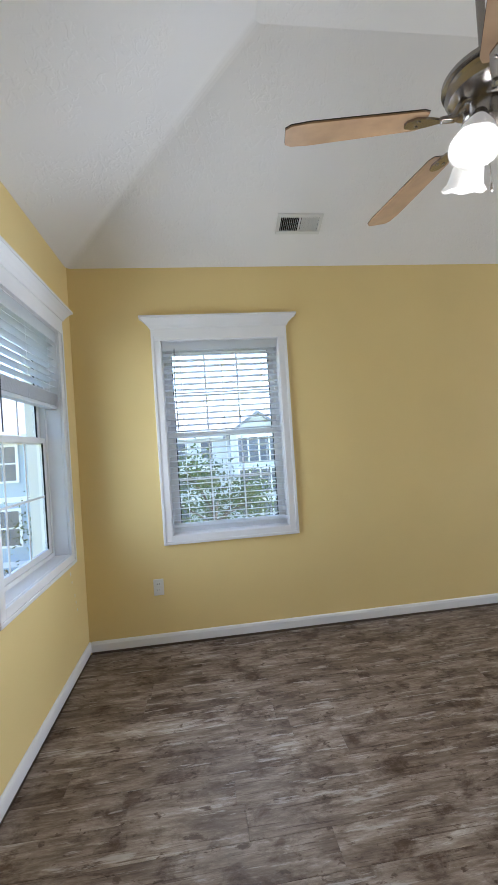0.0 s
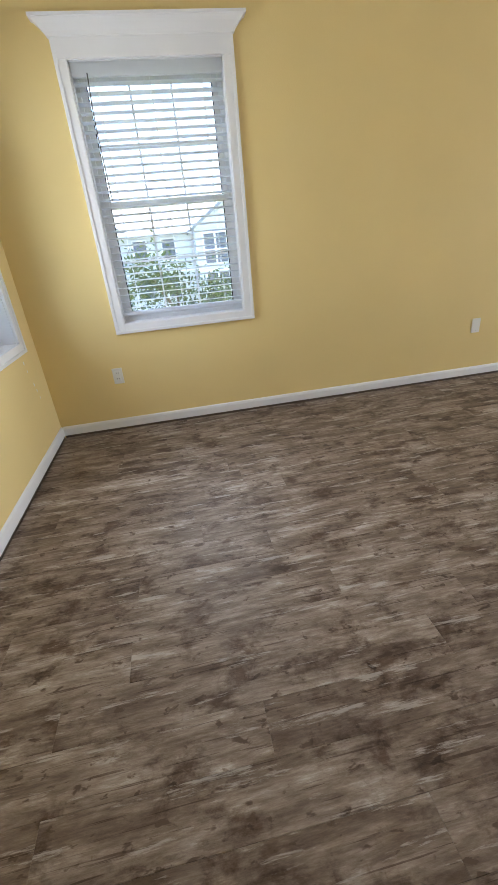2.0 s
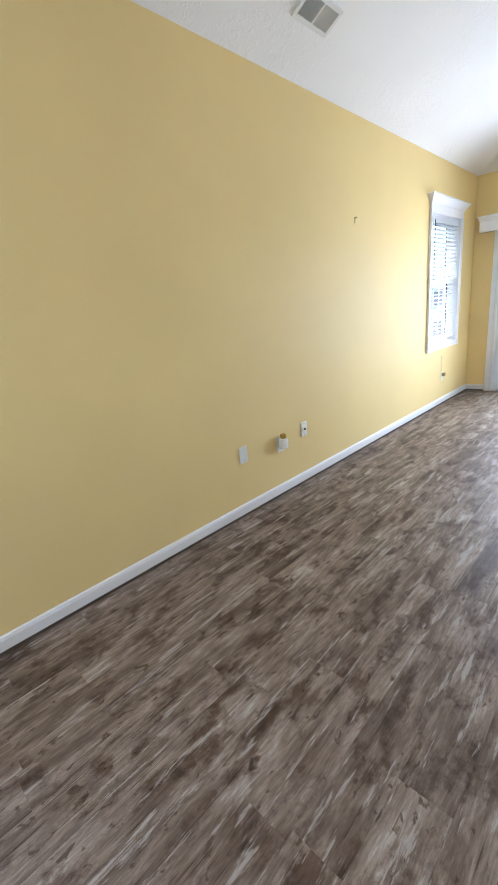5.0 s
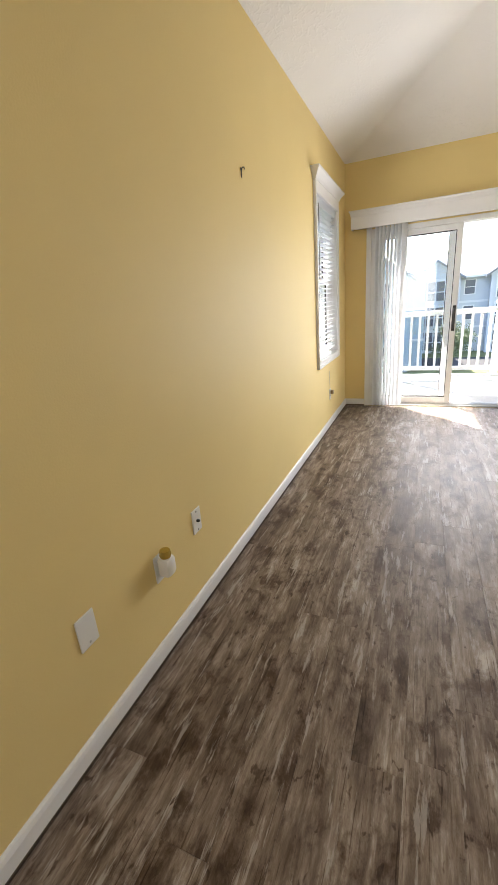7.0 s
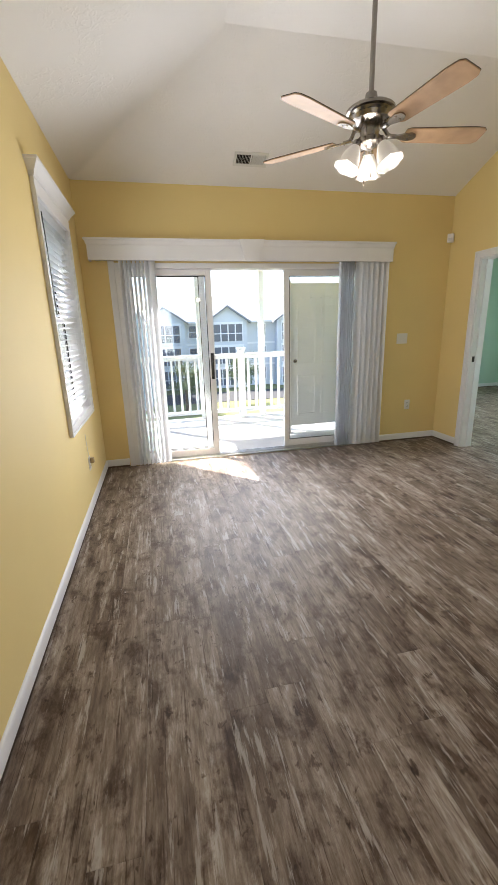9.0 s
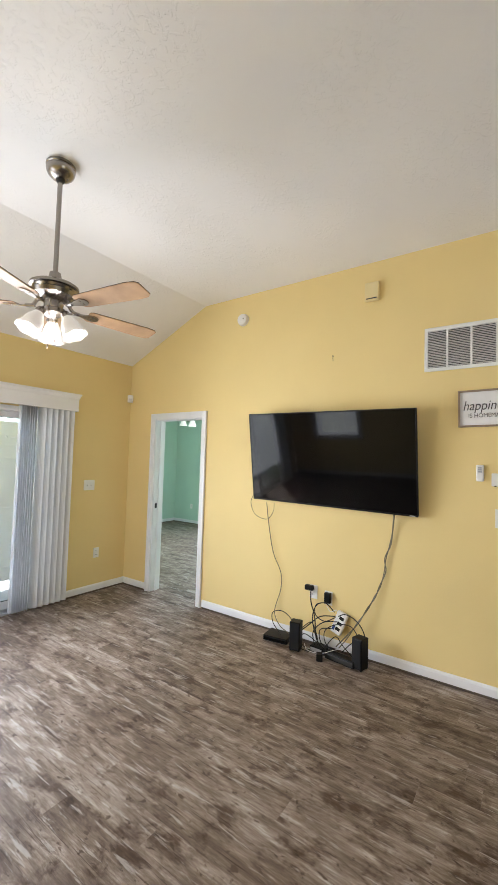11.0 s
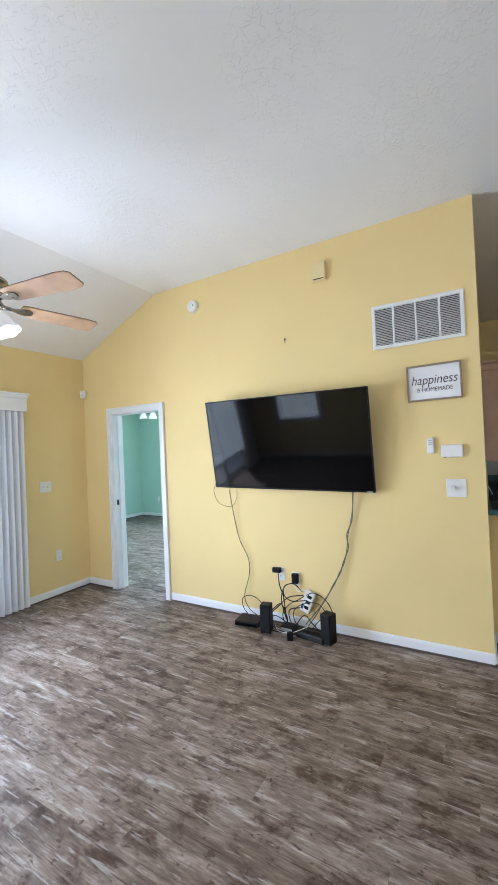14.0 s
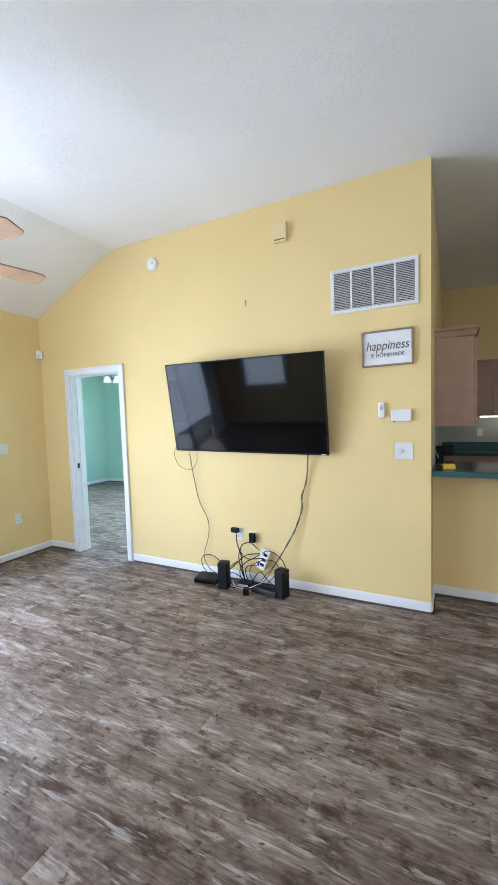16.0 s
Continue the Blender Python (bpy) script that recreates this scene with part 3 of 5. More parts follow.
def slide_panel(a, b, y, handle):
    bm = bmesh.new()
    z0, z1, w = 0.03, zt - 0.05, 0.06
    for p, q, r, s in ((a, a + w, z0, z1), (b - w, b, z0, z1), (a + w, b - w, z0, z0 + w + 0.015), (a + w, b - w, z1 - w, z1)):
        box(bm, (p, y, r), (q, y + 0.036, s), 0.004)
    p = part("door_panel", bm, VINYL, sd)
    g = part("pane", boxbm((a + w, y + 0.016, z0 + w + 0.015), (b - w, y + 0.020, z1 - w)), DOORGLASS, p)
    g.visible_shadow = False
    for c, e, r, q in ((a + w - 0.001, a + w + 0.007, z0 + w + 0.015, z1 - w), (b - w - 0.007, b - w + 0.001, z0 + w + 0.015, z1 - w), (a + w + 0.007, b - w - 0.007, z0 + w + 0.014, z0 + w + 0.022), (a + w + 0.007, b - w - 0.007, z1 - w - 0.007, z1 - w + 0.001)):
        part("gasket", boxbm((c, y + 0.008, r), (e, y + 0.0155, q)), BLACK, p, "black rubber gasket")
    if handle:
        bm = bmesh.new()
        hx = b - 0.03
        box(bm, (hx - 0.016, y - 0.008, 0.88), (hx + 0.016, y + 0.0, 1.16), 0.005)
        tube(bm, [(hx, y - 0.005, 0.91), (hx, y - 0.04, 0.94), (hx, y - 0.045, 1.02), (hx, y - 0.04, 1.10), (hx, y - 0.005, 1.13)], 0.008)
        part("handle", bm, DARKMETAL, p, "dark metal pull handle", True)


slide_panel(x0 + 0.05, 1.17, 0.095, False)
slide_panel(x0 + 0.08, 1.235, 0.050, True)
slide_panel(2.03, x1 - 0.05, 0.095, False)
for nm, a, b in (("side_trim", x0 - 0.055, x0 + 0.002), ("side_trim", x1 - 0.002, x1 + 0.03)):
    part(nm, boxbm((a, -0.014, 0.0), (b, 0.0, zt + 0.02), 0.003), TRIM, sd)

# valance box with keystone
va = empty("door_valance", pose(0, L, 0), "white painted valance box with a central keystone", "valance")
vx0, vx1, vz0, vz1, vd = 0.085, 3.20, 2.048, 2.236, 0.10
bm = bmesh.new()
box(bm, (vx0, -vd, vz0), (vx1, -vd + 0.018, vz1 - 0.03), 0.002)
box(bm, (vx0, -vd + 0.018, vz0), (vx0 + 0.018, -0.001, vz1 - 0.03))
box(bm, (vx1 - 0.018, -vd + 0.018, vz0), (vx1, -0.001, vz1 - 0.03))
box(bm, (vx0 + 0.018, -vd + 0.018, vz1 - 0.05), (vx1 - 0.018, -0.001, vz1 - 0.032))
part("fascia", bm, TRIM, va)
bm = bmesh.new()
rows = []
for d, z in ((0.0, vz1 - 0.06), (0.006, vz1 - 0.05), (0.012, vz1 - 0.022), (0.022, vz1 - 0.012), (0.022, vz1), (0.0, vz1)):
    rows.append([bm.verts.new(p) for p in ((vx0 - d, -0.001, z), (vx0 - d, -vd - d, z), (vx1 + d, -vd - d, z), (vx1 + d, -0.001, z))])
for a, b in zip(rows, rows[1:]):
    for k in range(3):
        bm.faces.new((a[k], a[k + 1], b[k + 1], b[k]))
part("top_moulding", bm, TRIM, va)
bm = bmesh.new()
prism(bm, [(1.565, vz0 - 0.004), (1.705, vz0 - 0.004), (1.765, vz1 + 0.004), (1.505, vz1 + 0.004)], "y", -vd - 0.03, -vd + 0.001)
bmesh.ops.bevel(bm, geom=bm.edges[:], offset=0.004, segments=2, affect='EDGES')
part("keystone", bm, TRIM, va)

# vertical blinds: a stack at each side
vb = empty("vertical_blind", pose(0, L, 0), "white vertical vane blind drawn to both sides of the door", "blind")
part("head_track", boxbm((0.14, -0.07, 2.05), (3.16, -0.035, 2.09), 0.003), ALU, vb)
bm = bmesh.new()
for k in range(6):
    u0, u1 = -0.044 + 0.088 * k / 6, -0.044 + 0.088 * (k + 1) / 6
    c0, c1 = [-0.011 * (1 - (u / 0.044) ** 2) for u in (u0, u1)]
    prism(bm, [(u0, c0), (u1, c1), (u1, c1 + 0.001), (u0, c0 + 0.001)], "z", 0.022, 2.05)
bmesh.ops.remove_doubles(bm, verts=bm.verts[:], dist=0.0001)
VM = mesh_of("vane", bm, VANE)
rng = random.Random(5)
xs = [(0.365 + 0.040 * k, 69 + rng.uniform(-8, 8)) for k in range(7)] + [(0.655, 48.0)]
xs += [(2.61 + 0.022 * k, 80 + rng.uniform(-6, 6)) for k in range(8)] + [(2.83 + 0.062 * k, -56 + rng.uniform(-5, 5)) for k in range(6)]
for xx, a in xs:
    v = part("vane", VM, VANE, vb)
    v.matrix_basis = pose(xx, -0.052, 0, 0, 0, a)


# ---- ceiling fans ----
def ceiling_fan(m, turn, watts, label):
    """m: at the canopy, z down is the rod."""
    f = empty("ceiling_fan", m, label, "ceiling fan", "ceiling fans")
    bm = bmesh.new()
    lathe(bm, [(0.001, 0.0), (0.078, 0.0), (0.081, -0.004), (0.081, -0.016), (0.077, -0.020), (0.077, -0.025), (0.080, -0.029), (0.077, -0.044), (0.069, -0.060), (0.055, -0.074), (0.037, -0.084), (0.024, -0.087), (0.001, -0.087)], 40)
    part("canopy", bm, NICKEL, f, "", True)
    bm = bmesh.new()
    lathe(bm, [(0.023, -0.080), (0.026, -0.092), (0.016, -0.108)], 20)
    part("ball_joint", bm, DARKMETAL, f, "", True)
    bm = bmesh.new()
    lathe(bm, [(0.0135, -0.09), (0.0135, -0.68)], 16)
    part("downrod", bm, NICKEL, f, "", True)
    bm = bmesh.new()
    lathe(bm, [(0.001, -0.645), (0.03, -0.645), (0.034, -0.665), (0.034, -0.705), (0.085, -0.709), (0.120, -0.715), (0.132, -0.724), (0.132, -0.737), (0.118, -0.742), (0.110, -0.757), (0.124, -0.763),
               (0.116, -0.785), (0.085, -0.80), (0.05, -0.805), (0.001, -0.805)], 40)
    mo = part("motor", bm, NICKEL, f, "brushed nickel motor housing", True)
    vm = mesh_of("motor_vent", boxbm((-0.008, -0.0015, -0.0075), (0.008, 0.0015, 0.0075)), DARKMETAL)
    for k in range(15):
        a = 2 * math.pi * k / 15
        part("motor_vent", vm, DARKMETAL, mo).matrix_basis = pose(0.1105 * math.cos(a), 0.1105 * math.sin(a), -0.7495, 0, 0, math.degrees(a) + 90)
    # switch housing and light kit
    bm = bmesh.new()
    lathe(bm, [(0.001, -0.80), (0.05, -0.803), (0.055, -0.815), (0.05, -0.855), (0.062, -0.862), (0.062, -0.885), (0.035, -0.905), (0.012, -0.915), (0.001, -0.917)], 32)
    part("switch_housing", bm, NICKEL, f, "", True)
    # blades and irons
    bm = bmesh.new()
    out = [(0.20, -0.045), (0.22, -0.055), (0.58, -0.068), (0.64, -0.062), (0.66, -0.045), (0.66, 0.045), (0.64, 0.062), (0.58, 0.068), (0.22, 0.055), (0.20, 0.045)]
    prism(bm, out, "z", -0.003, 0.002)
    bladem = mesh_of("blade", bm, BLADE)
    bm = bmesh.new()
    prism(bm, [(x * 1.0 + (0.001 if x > 0.5 else -0.001), y * 1.02) for x, y in out], "z", 0.002, 0.0045)
    topm = mesh_of("blade_top", bm, DARKMETAL)
    bm = bmesh.new()
    prism(bm, [(0.10, -0.018), (0.16, -0.012), (0.19, -0.024), (0.235, -0.032), (0.262, -0.018), (0.268, 0.0), (0.262, 0.018), (0.235, 0.032), (0.19, 0.024), (0.16, 0.012), (0.10, 0.018)], "z", -0.011, -0.004)
    tube(bm, [(0.055, 0, 0.045), (0.085, 0, 0.035), (0.11, 0, 0.0), (0.15, 0, -0.007)], 0.011, 8, 5)
    for yy in (-0.015, 0.015):
        lathe(bm, [(0.001, -0.015), (0.005, -0.014), (0.006, -0.011)], 10, Matrix.Translation((0.225, yy, 0)))
    ironm = mesh_of("blade_iron", bm, NICKEL)
    for k in range(5):
        mm = pose(0, 0, -0.842, 0, 0, turn + 72 * k) @ pose(0, 0, 0, -12, 0, 0)
        b = part("blade", bladem, BLADE, f)
        b.matrix_basis = mm
        part("blade_top", topm, DARKMETAL, b, "dark upper face of the blade")
        ir = part("blade_iron", ironm, NICKEL, b)
    # three bell shades on curved arms
    bm = bmesh.new()
    lathe(bm, [(0.020, 0.0), (0.026, -0.01), (0.036, -0.03), (0.048, -0.055), (0.052, -0.08), (0.056, -0.10), (0.070, -0.118), (0.067, -0.118), (0.053, -0.10), (0.049, -0.08), (0.045, -0.055), (0.033, -0.03), (0.020, -0.012), (0.001, -0.012)], 28)
    for v in bm.verts:
        r = math.hypot(v.co.x, v.co.y)
        if v.co.z < -0.09:
            v.co.z += 0.003 * math.cos(6 * math.atan2(v.co.y, v.co.x))
    shadem = mesh_of("shade", bm, SHADE, True)
    bm = bmesh.new()
    tube(bm, [(0.035, 0, 0.02), (0.058, 0, 0.022), (0.072, 0, 0.005)], 0.008)
    lathe(bm, [(0.001, 0.012), (0.02, 0.01), (0.026, -0.004), (0.026, -0.022), (0.001, -0.022)], 20, pose(0.072, 0, 0.0, 0, -26, 0))
    armm = mesh_of("lamp_arm", bm, NICKEL, True)
    bm = bmesh.new()
    lathe(bm, [(0.001, -0.03), (0.012, -0.04), (0.021, -0.06), (0.022, -0.075), (0.014, -0.09), (0.001, -0.094)], 14)
    bulbm = mesh_of("bulb", bm, BULB, True)
    for k in range(3):
        a = 62 + 120 * k
        ar = part("lamp_arm", armm, NICKEL, f)
        ar.matrix_basis = pose(0, 0, -0.885, 0, 0, a)
        s = part("shade", shadem, SHADE, ar, "lit frosted white glass bell shade")
        s.matrix_basis = pose(0.079, 0, -0.014, 0, -26, 0) @ Matrix.Diagonal((1.06, 1.06, 1.08, 1))
        part("bulb", bulbm, BULB, s, "lit bulb")
    for xx, ln in ((-0.02, 0.16), (0.022, 0.12)):
        bm = bmesh.new()
        tube(bm, [(xx, 0.01, -0.90), (xx, 0.01, -0.90 - ln)], 0.0012, 5)
        lathe(bm, [(0.001, -0.90 - ln), (0.004, -0.905 - ln), (0.004, -0.925 - ln), (0.001, -0.93 - ln)], 8, Matrix.Translation((xx, 0.01, 0)))
        part("pull_chain", bm, NICKEL, f)
    lamp = bpy.data.lights.new("fan_lamp", 'POINT')
    lamp.energy, lamp.color, lamp.shadow_soft_size = watts, (1.0, 0.92, 0.82), 0.05
    ob = new("fan_lamp", lamp)
    ob.parent = f
    ob.location = (0, 0, -1.12)
    return f


ceiling_fan(pose(1.90, 6.05, FLAT), 64, 1.3, "brushed nickel ceiling fan with five maple blades and lit shades")
ceiling_fan(pose(1.77, 1.86, FLAT), 259, 0.6, "brushed nickel ceiling fan with maple blades and frosted shades")


# ---- vents ----
def ceiling_vent(m):
    """Two-way supply register, face down in local -z."""
    g = empty("ceiling_vent", m, "white metal two-way supply register in the ceiling slope", "vent", "ceiling vents")
    bm = bmesh.new()
    w, d = 0.155, 0.075
    for a, b, c, e in ((-w, w, -d, -d + 0.024), (-w, w, d - 0.024, d), (-w, -w + 0.024, -d + 0.024, d - 0.024), (w - 0.024, w, -d + 0.024, d - 0.024), (-0.006, 0.006, -d + 0.024, d - 0.024)):
        box(bm, (a, c, -0.012), (b, e, 0.0), 0.003)
    part("frame", bm, HOUSING, g)
    part("backing", boxbm((-w + 0.02, -d + 0.02, -0.002), (w - 0.02, d - 0.02, 0.002)), DARK, g)
    me = mesh_of("slat", boxbm((-0.0007, -d + 0.024, -0.007), (0.0007, d - 0.024, 0.007)), HOUSING)
    for s in (-1, 1):
        for k in range(9):
            o = part("slat", me, HOUSING, g)
            o.matrix_basis = pose(s * (0.016 + 0.0132 * k), 0, -0.007, 0, -38 if s > 0 else 12, 0)
    return g


SLOPE = math.degrees(math.atan2(FLAT - EAVE, INSET))
rise = (FLAT - EAVE) / INSET
for yy in (1.62, 4.03):
    ceiling_vent(Matrix.Translation((0.325, yy, EAVE + rise * 0.325)) @ pose(0, 0, 0, 0, -SLOPE, 0) @ pose(0, 0, 0, 0, 0, 90))
ceiling_vent(Matrix.Translation((1.60, L - 0.30, EAVE + rise * 0.30)) @ pose(0, 0, 0, -SLOPE, 0, 0))


# ---- television and what hangs on its wall ----
tv = empty("television", Matrix.Translation((3.85, 5.24, 1.595)) @ pose(0, 0, 0, 0, 0, -90 - 1.2) @ pose(0, 0, 0, 9.5, 0.8, 0), "large black flat-screen television tilted on a wall bracket, switched off", "television")
tw, th = 0.755, 0.408
part("body", boxbm((-tw, 0.0, -th), (tw, 0.025, th), 0.006), BLACK, tv)
part("screen", boxbm((-tw + 0.009, -0.003, -th + 0.014), (tw - 0.009, 0.001, th - 0.009), 0.001), SCREEN, tv, "glossy dark screen")
bm = bmesh.new()
for a, b, c, d in ((-tw, tw, th - 0.008, th), (-tw, tw, -th, -th + 0.013), (-tw, -tw + 0.008, -th + 0.013, th - 0.008), (tw - 0.008, tw, -th + 0.013, th - 0.008)):
    box(bm, (a, -0.006, c), (b, 0.001, d), 0.002)
part("bezel", bm, BLACK, tv)
part("rear_housing", boxbm((-0.5, 0.024, -0.15), (0.5, 0.055, 0.30), 0.012), BLACK, tv)
part("logo_bar", boxbm((tw - 0.06, -0.0075, -th + 0.003), (tw - 0.02, -0.0055, -th + 0.010)), PLATE, tv)
bk = empty("wall_bracket", pose(W, 5.25, 1.58), "black steel wall bracket behind the television", "bracket")
bm = bmesh.new()
box(bm, (-0.012, -0.25, -0.10), (-0.001, 0.25, 0.10), 0.003)
for yy in (-0.2, 0.2):
    box(bm, (-0.06, yy - 0.015, -0.12), (-0.012, yy + 0.015, 0.12), 0.003)
part("plate", bm, DARKMETAL, bk)

# return air grille
rg = empty("return_grille", pose(W, (3.837 + 4.468) / 2, 2.453), "white louvered return air grille on the wall", "grille")
gw, gh = 0.318, 0.168
bm = bmesh.new()
for a, b, c, d in ((-gw, gw, -gh, -gh + 0.026), (-gw, gw, gh - 0.026, gh), (-gw, -gw + 0.026, -gh + 0.026, gh - 0.026), (gw - 0.026, gw, -gh + 0.026, gh - 0.026)):
    box(bm, (-0.012, a, c), (0.0, b, d), 0.003)
for k in (1, 2, 3):
    yy = -gw + 2 * gw * k / 4
    box(bm, (-0.011, yy - 0.007, -gh + 0.026), (-0.001, yy + 0.007, gh - 0.026))
part("frame", bm, HOUSING, rg)
part("backing", boxbm((-0.002, -gw + 0.02, -gh + 0.02), (0.002, gw - 0.02, gh - 0.02)), DARK, rg)
me = mesh_of("louver", boxbm((-0.008, -gw + 0.027, -0.0008), (0.008, gw - 0.027, 0.0008)), HOUSING)
for k in range(23):
    o = part("louver", me, HOUSING, rg)
    o.matrix_basis = pose(-0.006, 0, -gh + 0.034 + k * 0.0124, 0, -40, 0)


def letters(name, text, size, m, parent, material, shear=0.0, extrude=0.0008, squeeze=1.0):
    cu = bpy.data.curves.new(name, 'FONT')
    cu.body, cu.size, cu.extrude, cu.shear = text, size, extrude, shear
    cu.align_x, cu.align_y = 'CENTER', 'CENTER'
    tmp = bpy.data.objects.new(name, cu)
    me = bpy.data.meshes.new_from_object(tmp)
    bpy.data.objects.remove(tmp)
    me.materials.append(material)
    ob = new(name, me)
    ob.parent = parent
    ob.matrix_basis = m @ Matrix.Diagonal((squeeze, 1, 1, 1))
    return ob


sg = empty("wall_sign", Matrix.Translation((W, 4.052, 1.987)) @ pose(0, 0, 0, 0, 0, -90) @ pose(0, 0, 0, 0, -0.6, 0), "framed white sign reading happiness is homemade", "sign")
sw, sh = 0.182, 0.132
bm = bmesh.new()
for a, b, c, d in ((-sw, sw, -sh, -sh + 0.012), (-sw, sw, sh - 0.012, sh), (-sw, -sw + 0.012, -sh + 0.012, sh - 0.012), (sw - 0.012, sw, -sh + 0.012, sh - 0.012)):
    box(bm, (a, -0.03, c), (b, 0.0, d), 0.0015)
part("frame", bm, WOODF, sg, "narrow weathered brown wooden frame")
part("board", boxbm((-sw + 0.011, -0.014, -sh + 0.011), (sw - 0.011, -0.001, sh - 0.011)), PAPER, sg)
letters("script_line", "happiness", 0.096, pose(0, -0.0155, 0.018, 90, 0, 0), sg, INK, 0.24, 0.0008, 0.82)
letters("capital_line", "IS HOMEMADE", 0.042, pose(0.002, -0.0155, -0.052, 90, 0, 0), sg, INK, 0.0, 0.0008, 0.88)


def wall_thing(name, x, y, z, n, label, category, group=""):
    """An empty on a wall whose local -y looks into the room; n: the wall."""
    rz = {"west": 90, "south": 180, "north": 0, "east": -90}[n]
    return empty(name, pose(x, y, z, 0, 0, rz), label, category, group)


def outlet(y, z, n, x, double=True, label="white duplex electrical outlet plate on yellow wall"):
    g = wall_thing("wall_outlet", x, y, z, n, label, "outlet", "wall outlets")
    part("cover_plate", boxbm((-0.036, -0.006, -0.058), (0.036, 0.0, 0.058), 0.003), PLATE, g)
    for s in (-1, 1):
        p = part("socket", boxbm((-0.017, -0.0085, s * 0.022 - 0.015), (0.017, -0.005, s * 0.022 + 0.015), 0.002), PLATE, g)
        for xx in (-0.007, 0.007):
            part("slot", boxbm((xx - 0.0012, -0.0092, s * 0.022 - 0.004), (xx + 0.0012, -0.0084, s * 0.022 + 0.006)), DARK, p)
    return g


outlet(0.50, 0.419, "west", 0)
outlet(3.80, 0.40, "west", 0)
outlet(7.018, 0.36, "west", 0)
for nn, xx, yy, zz in (("north", 3.566, L, 0.445), ("east", W, 5.36, 0.44)):
    outlet(yy, zz, nn, xx)
# plug-in light over the middle outlet
pl = wall_thing("plug_in_freshener", 0, 3.80, 0.40, "west", "white plug-in air freshener with amber refill in outlet", "air freshener")
part("body", boxbm((-0.03, -0.062, -0.028), (0.03, -0.0095, 0.052), 0.014), PLATE, pl, "", True)
bm = bmesh.new()
lathe(bm, [(0.001, 0.05), (0.02, 0.052), (0.024, 0.064), (0.020, 0.082), (0.001, 0.085)], 20, Matrix.Translation((0, -0.036, 0)))
part("refill", bm, mat("amber_refill", (0.45, 0.30, 0.06), 0.15, var=0), pl, "amber refill bottle", True)
bp1 = wall_thing("blank_plate", 0, 3.415, 0.438, "west", "white blank wall plate with two screws", "wall plate")
part("cover_plate", boxbm((-0.037, -0.006, -0.058), (0.037, 0, 0.058), 0.003), PLATE, bp1)
part("screw", boxbm((-0.004, -0.008, -0.046), (0.004, -0.005, -0.038), 0.002), ALU, bp1)
cj = wall_thing("cable_jack", 0, 4.096, 0.44, "west", "white wall plate with a coaxial jack", "wall plate")
part("cover_plate", boxbm((-0.036, -0.006, -0.058), (0.036, 0, 0.058), 0.003), PLATE, cj)
bm = bmesh.new()
lathe(bm, [(0.001, 0.0), (0.007, 0.0), (0.007, 0.012), (0.004, 0.016), (0.001, 0.016)], 12, pose(0, -0.005, 0, 90, 0, 0))
part("coaxial_jack", bm, DARKMETAL, cj)
for s in (-1, 1):
    part("screw", boxbm((-0.003, -0.008, s * 0.045 - 0.003), (0.003, -0.005, s * 0.045 + 0.003), 0.001), DARKMETAL, cj)


def hook(n, x, y, z):
    g = wall_thing("picture_hook", x, y, z, n, "small dark nail hook remaining in the wall", "hook", "picture hooks")
    bm = bmesh.new()
    box(bm, (-0.005, -0.005, 0.008), (0.005, -0.001, 0.018), 0.001)
    tube(bm, [(0, -0.004, -0.026), (0, -0.005, 0.0), (0, -0.009, 0.016), (0.004, -0.018, 0.018), (0.006, -0.02, 0.008)], 0.0026, 6)
    part("hook_body", bm, DARKMETAL, g)


hook("west", 0, 4.935, 1.99)
hook("east", W, 5.224, 2.494)
# cord from the outlet below the third window
cd = empty("blind_cord", pose(0, 6.97, 0), "thin white cord hanging below the window", "cord")
bm = bmesh.new()
tube(bm, [(0.008, -0.01, 0.62), (0.01, -0.005, 0.52), (0.009, 0.02, 0.43), (0.012, 0.045, 0.385)], 0.0022, 6)
part("cord", bm, PLATE, cd)

nl = wall_thing("plug", 0, 7.018, 0.382, "west", "tan plug with a thin cord in the outlet", "plug")
part("body", boxbm((-0.02, -0.04, -0.022), (0.02, -0.0095, 0.022), 0.006), mat("tan_plastic", (0.33, 0.24, 0.13), 0.45, var=0.05), nl)

# switch plates, thermostat, remote, chime, alarm, motion sensor
def toggles(n, x, y, z, count, label):
    g = wall_thing("switch_plate", x, y, z, n, label, "switch", "switch plates")
    w = 0.022 + 0.023 * count
    part("cover_plate", boxbm((-w, -0.006, -0.058), (w, 0, 0.058), 0.003), PLATE, g)
    for k in range(count):
        xx = (k - (count - 1) / 2) * 0.046
        part("toggle", boxbm((xx - 0.005, -0.016, -0.010), (xx + 0.005, -0.005, 0.006), 0.002), PLATE, g)
    return g


toggles("north", 3.436, L, 1.233, 2, "white double toggle switch plate on yellow wall")
dm = toggles("east", W, 3.94, 1.218, 1, "white plate with a dimmer knob and a toggle")
part("side_plate", boxbm((-0.064, -0.007, -0.064), (0.064, -0.001, 0.064), 0.003), PLATE, dm)
bm = bmesh.new()
lathe(bm, [(0.001, 0.024), (0.017, 0.022), (0.020, 0.0), (0.001, 0.0)], 20, pose(-0.024, -0.006, 0, 90, 0, 0))
part("dimmer_knob", bm, HOUSING, dm, "round white dimmer knob", True)
th_ = wall_thing("thermostat", W, 3.955, 1.484, "east", "white rectangular wall thermostat", "thermostat")
part("body", boxbm((-0.07, -0.03, -0.045), (0.07, 0, 0.045), 0.006), PLATE, th_)
part("switch_tab", boxbm((-0.055, -0.033, -0.046), (-0.04, -0.028, -0.040)), DARKMETAL, th_)
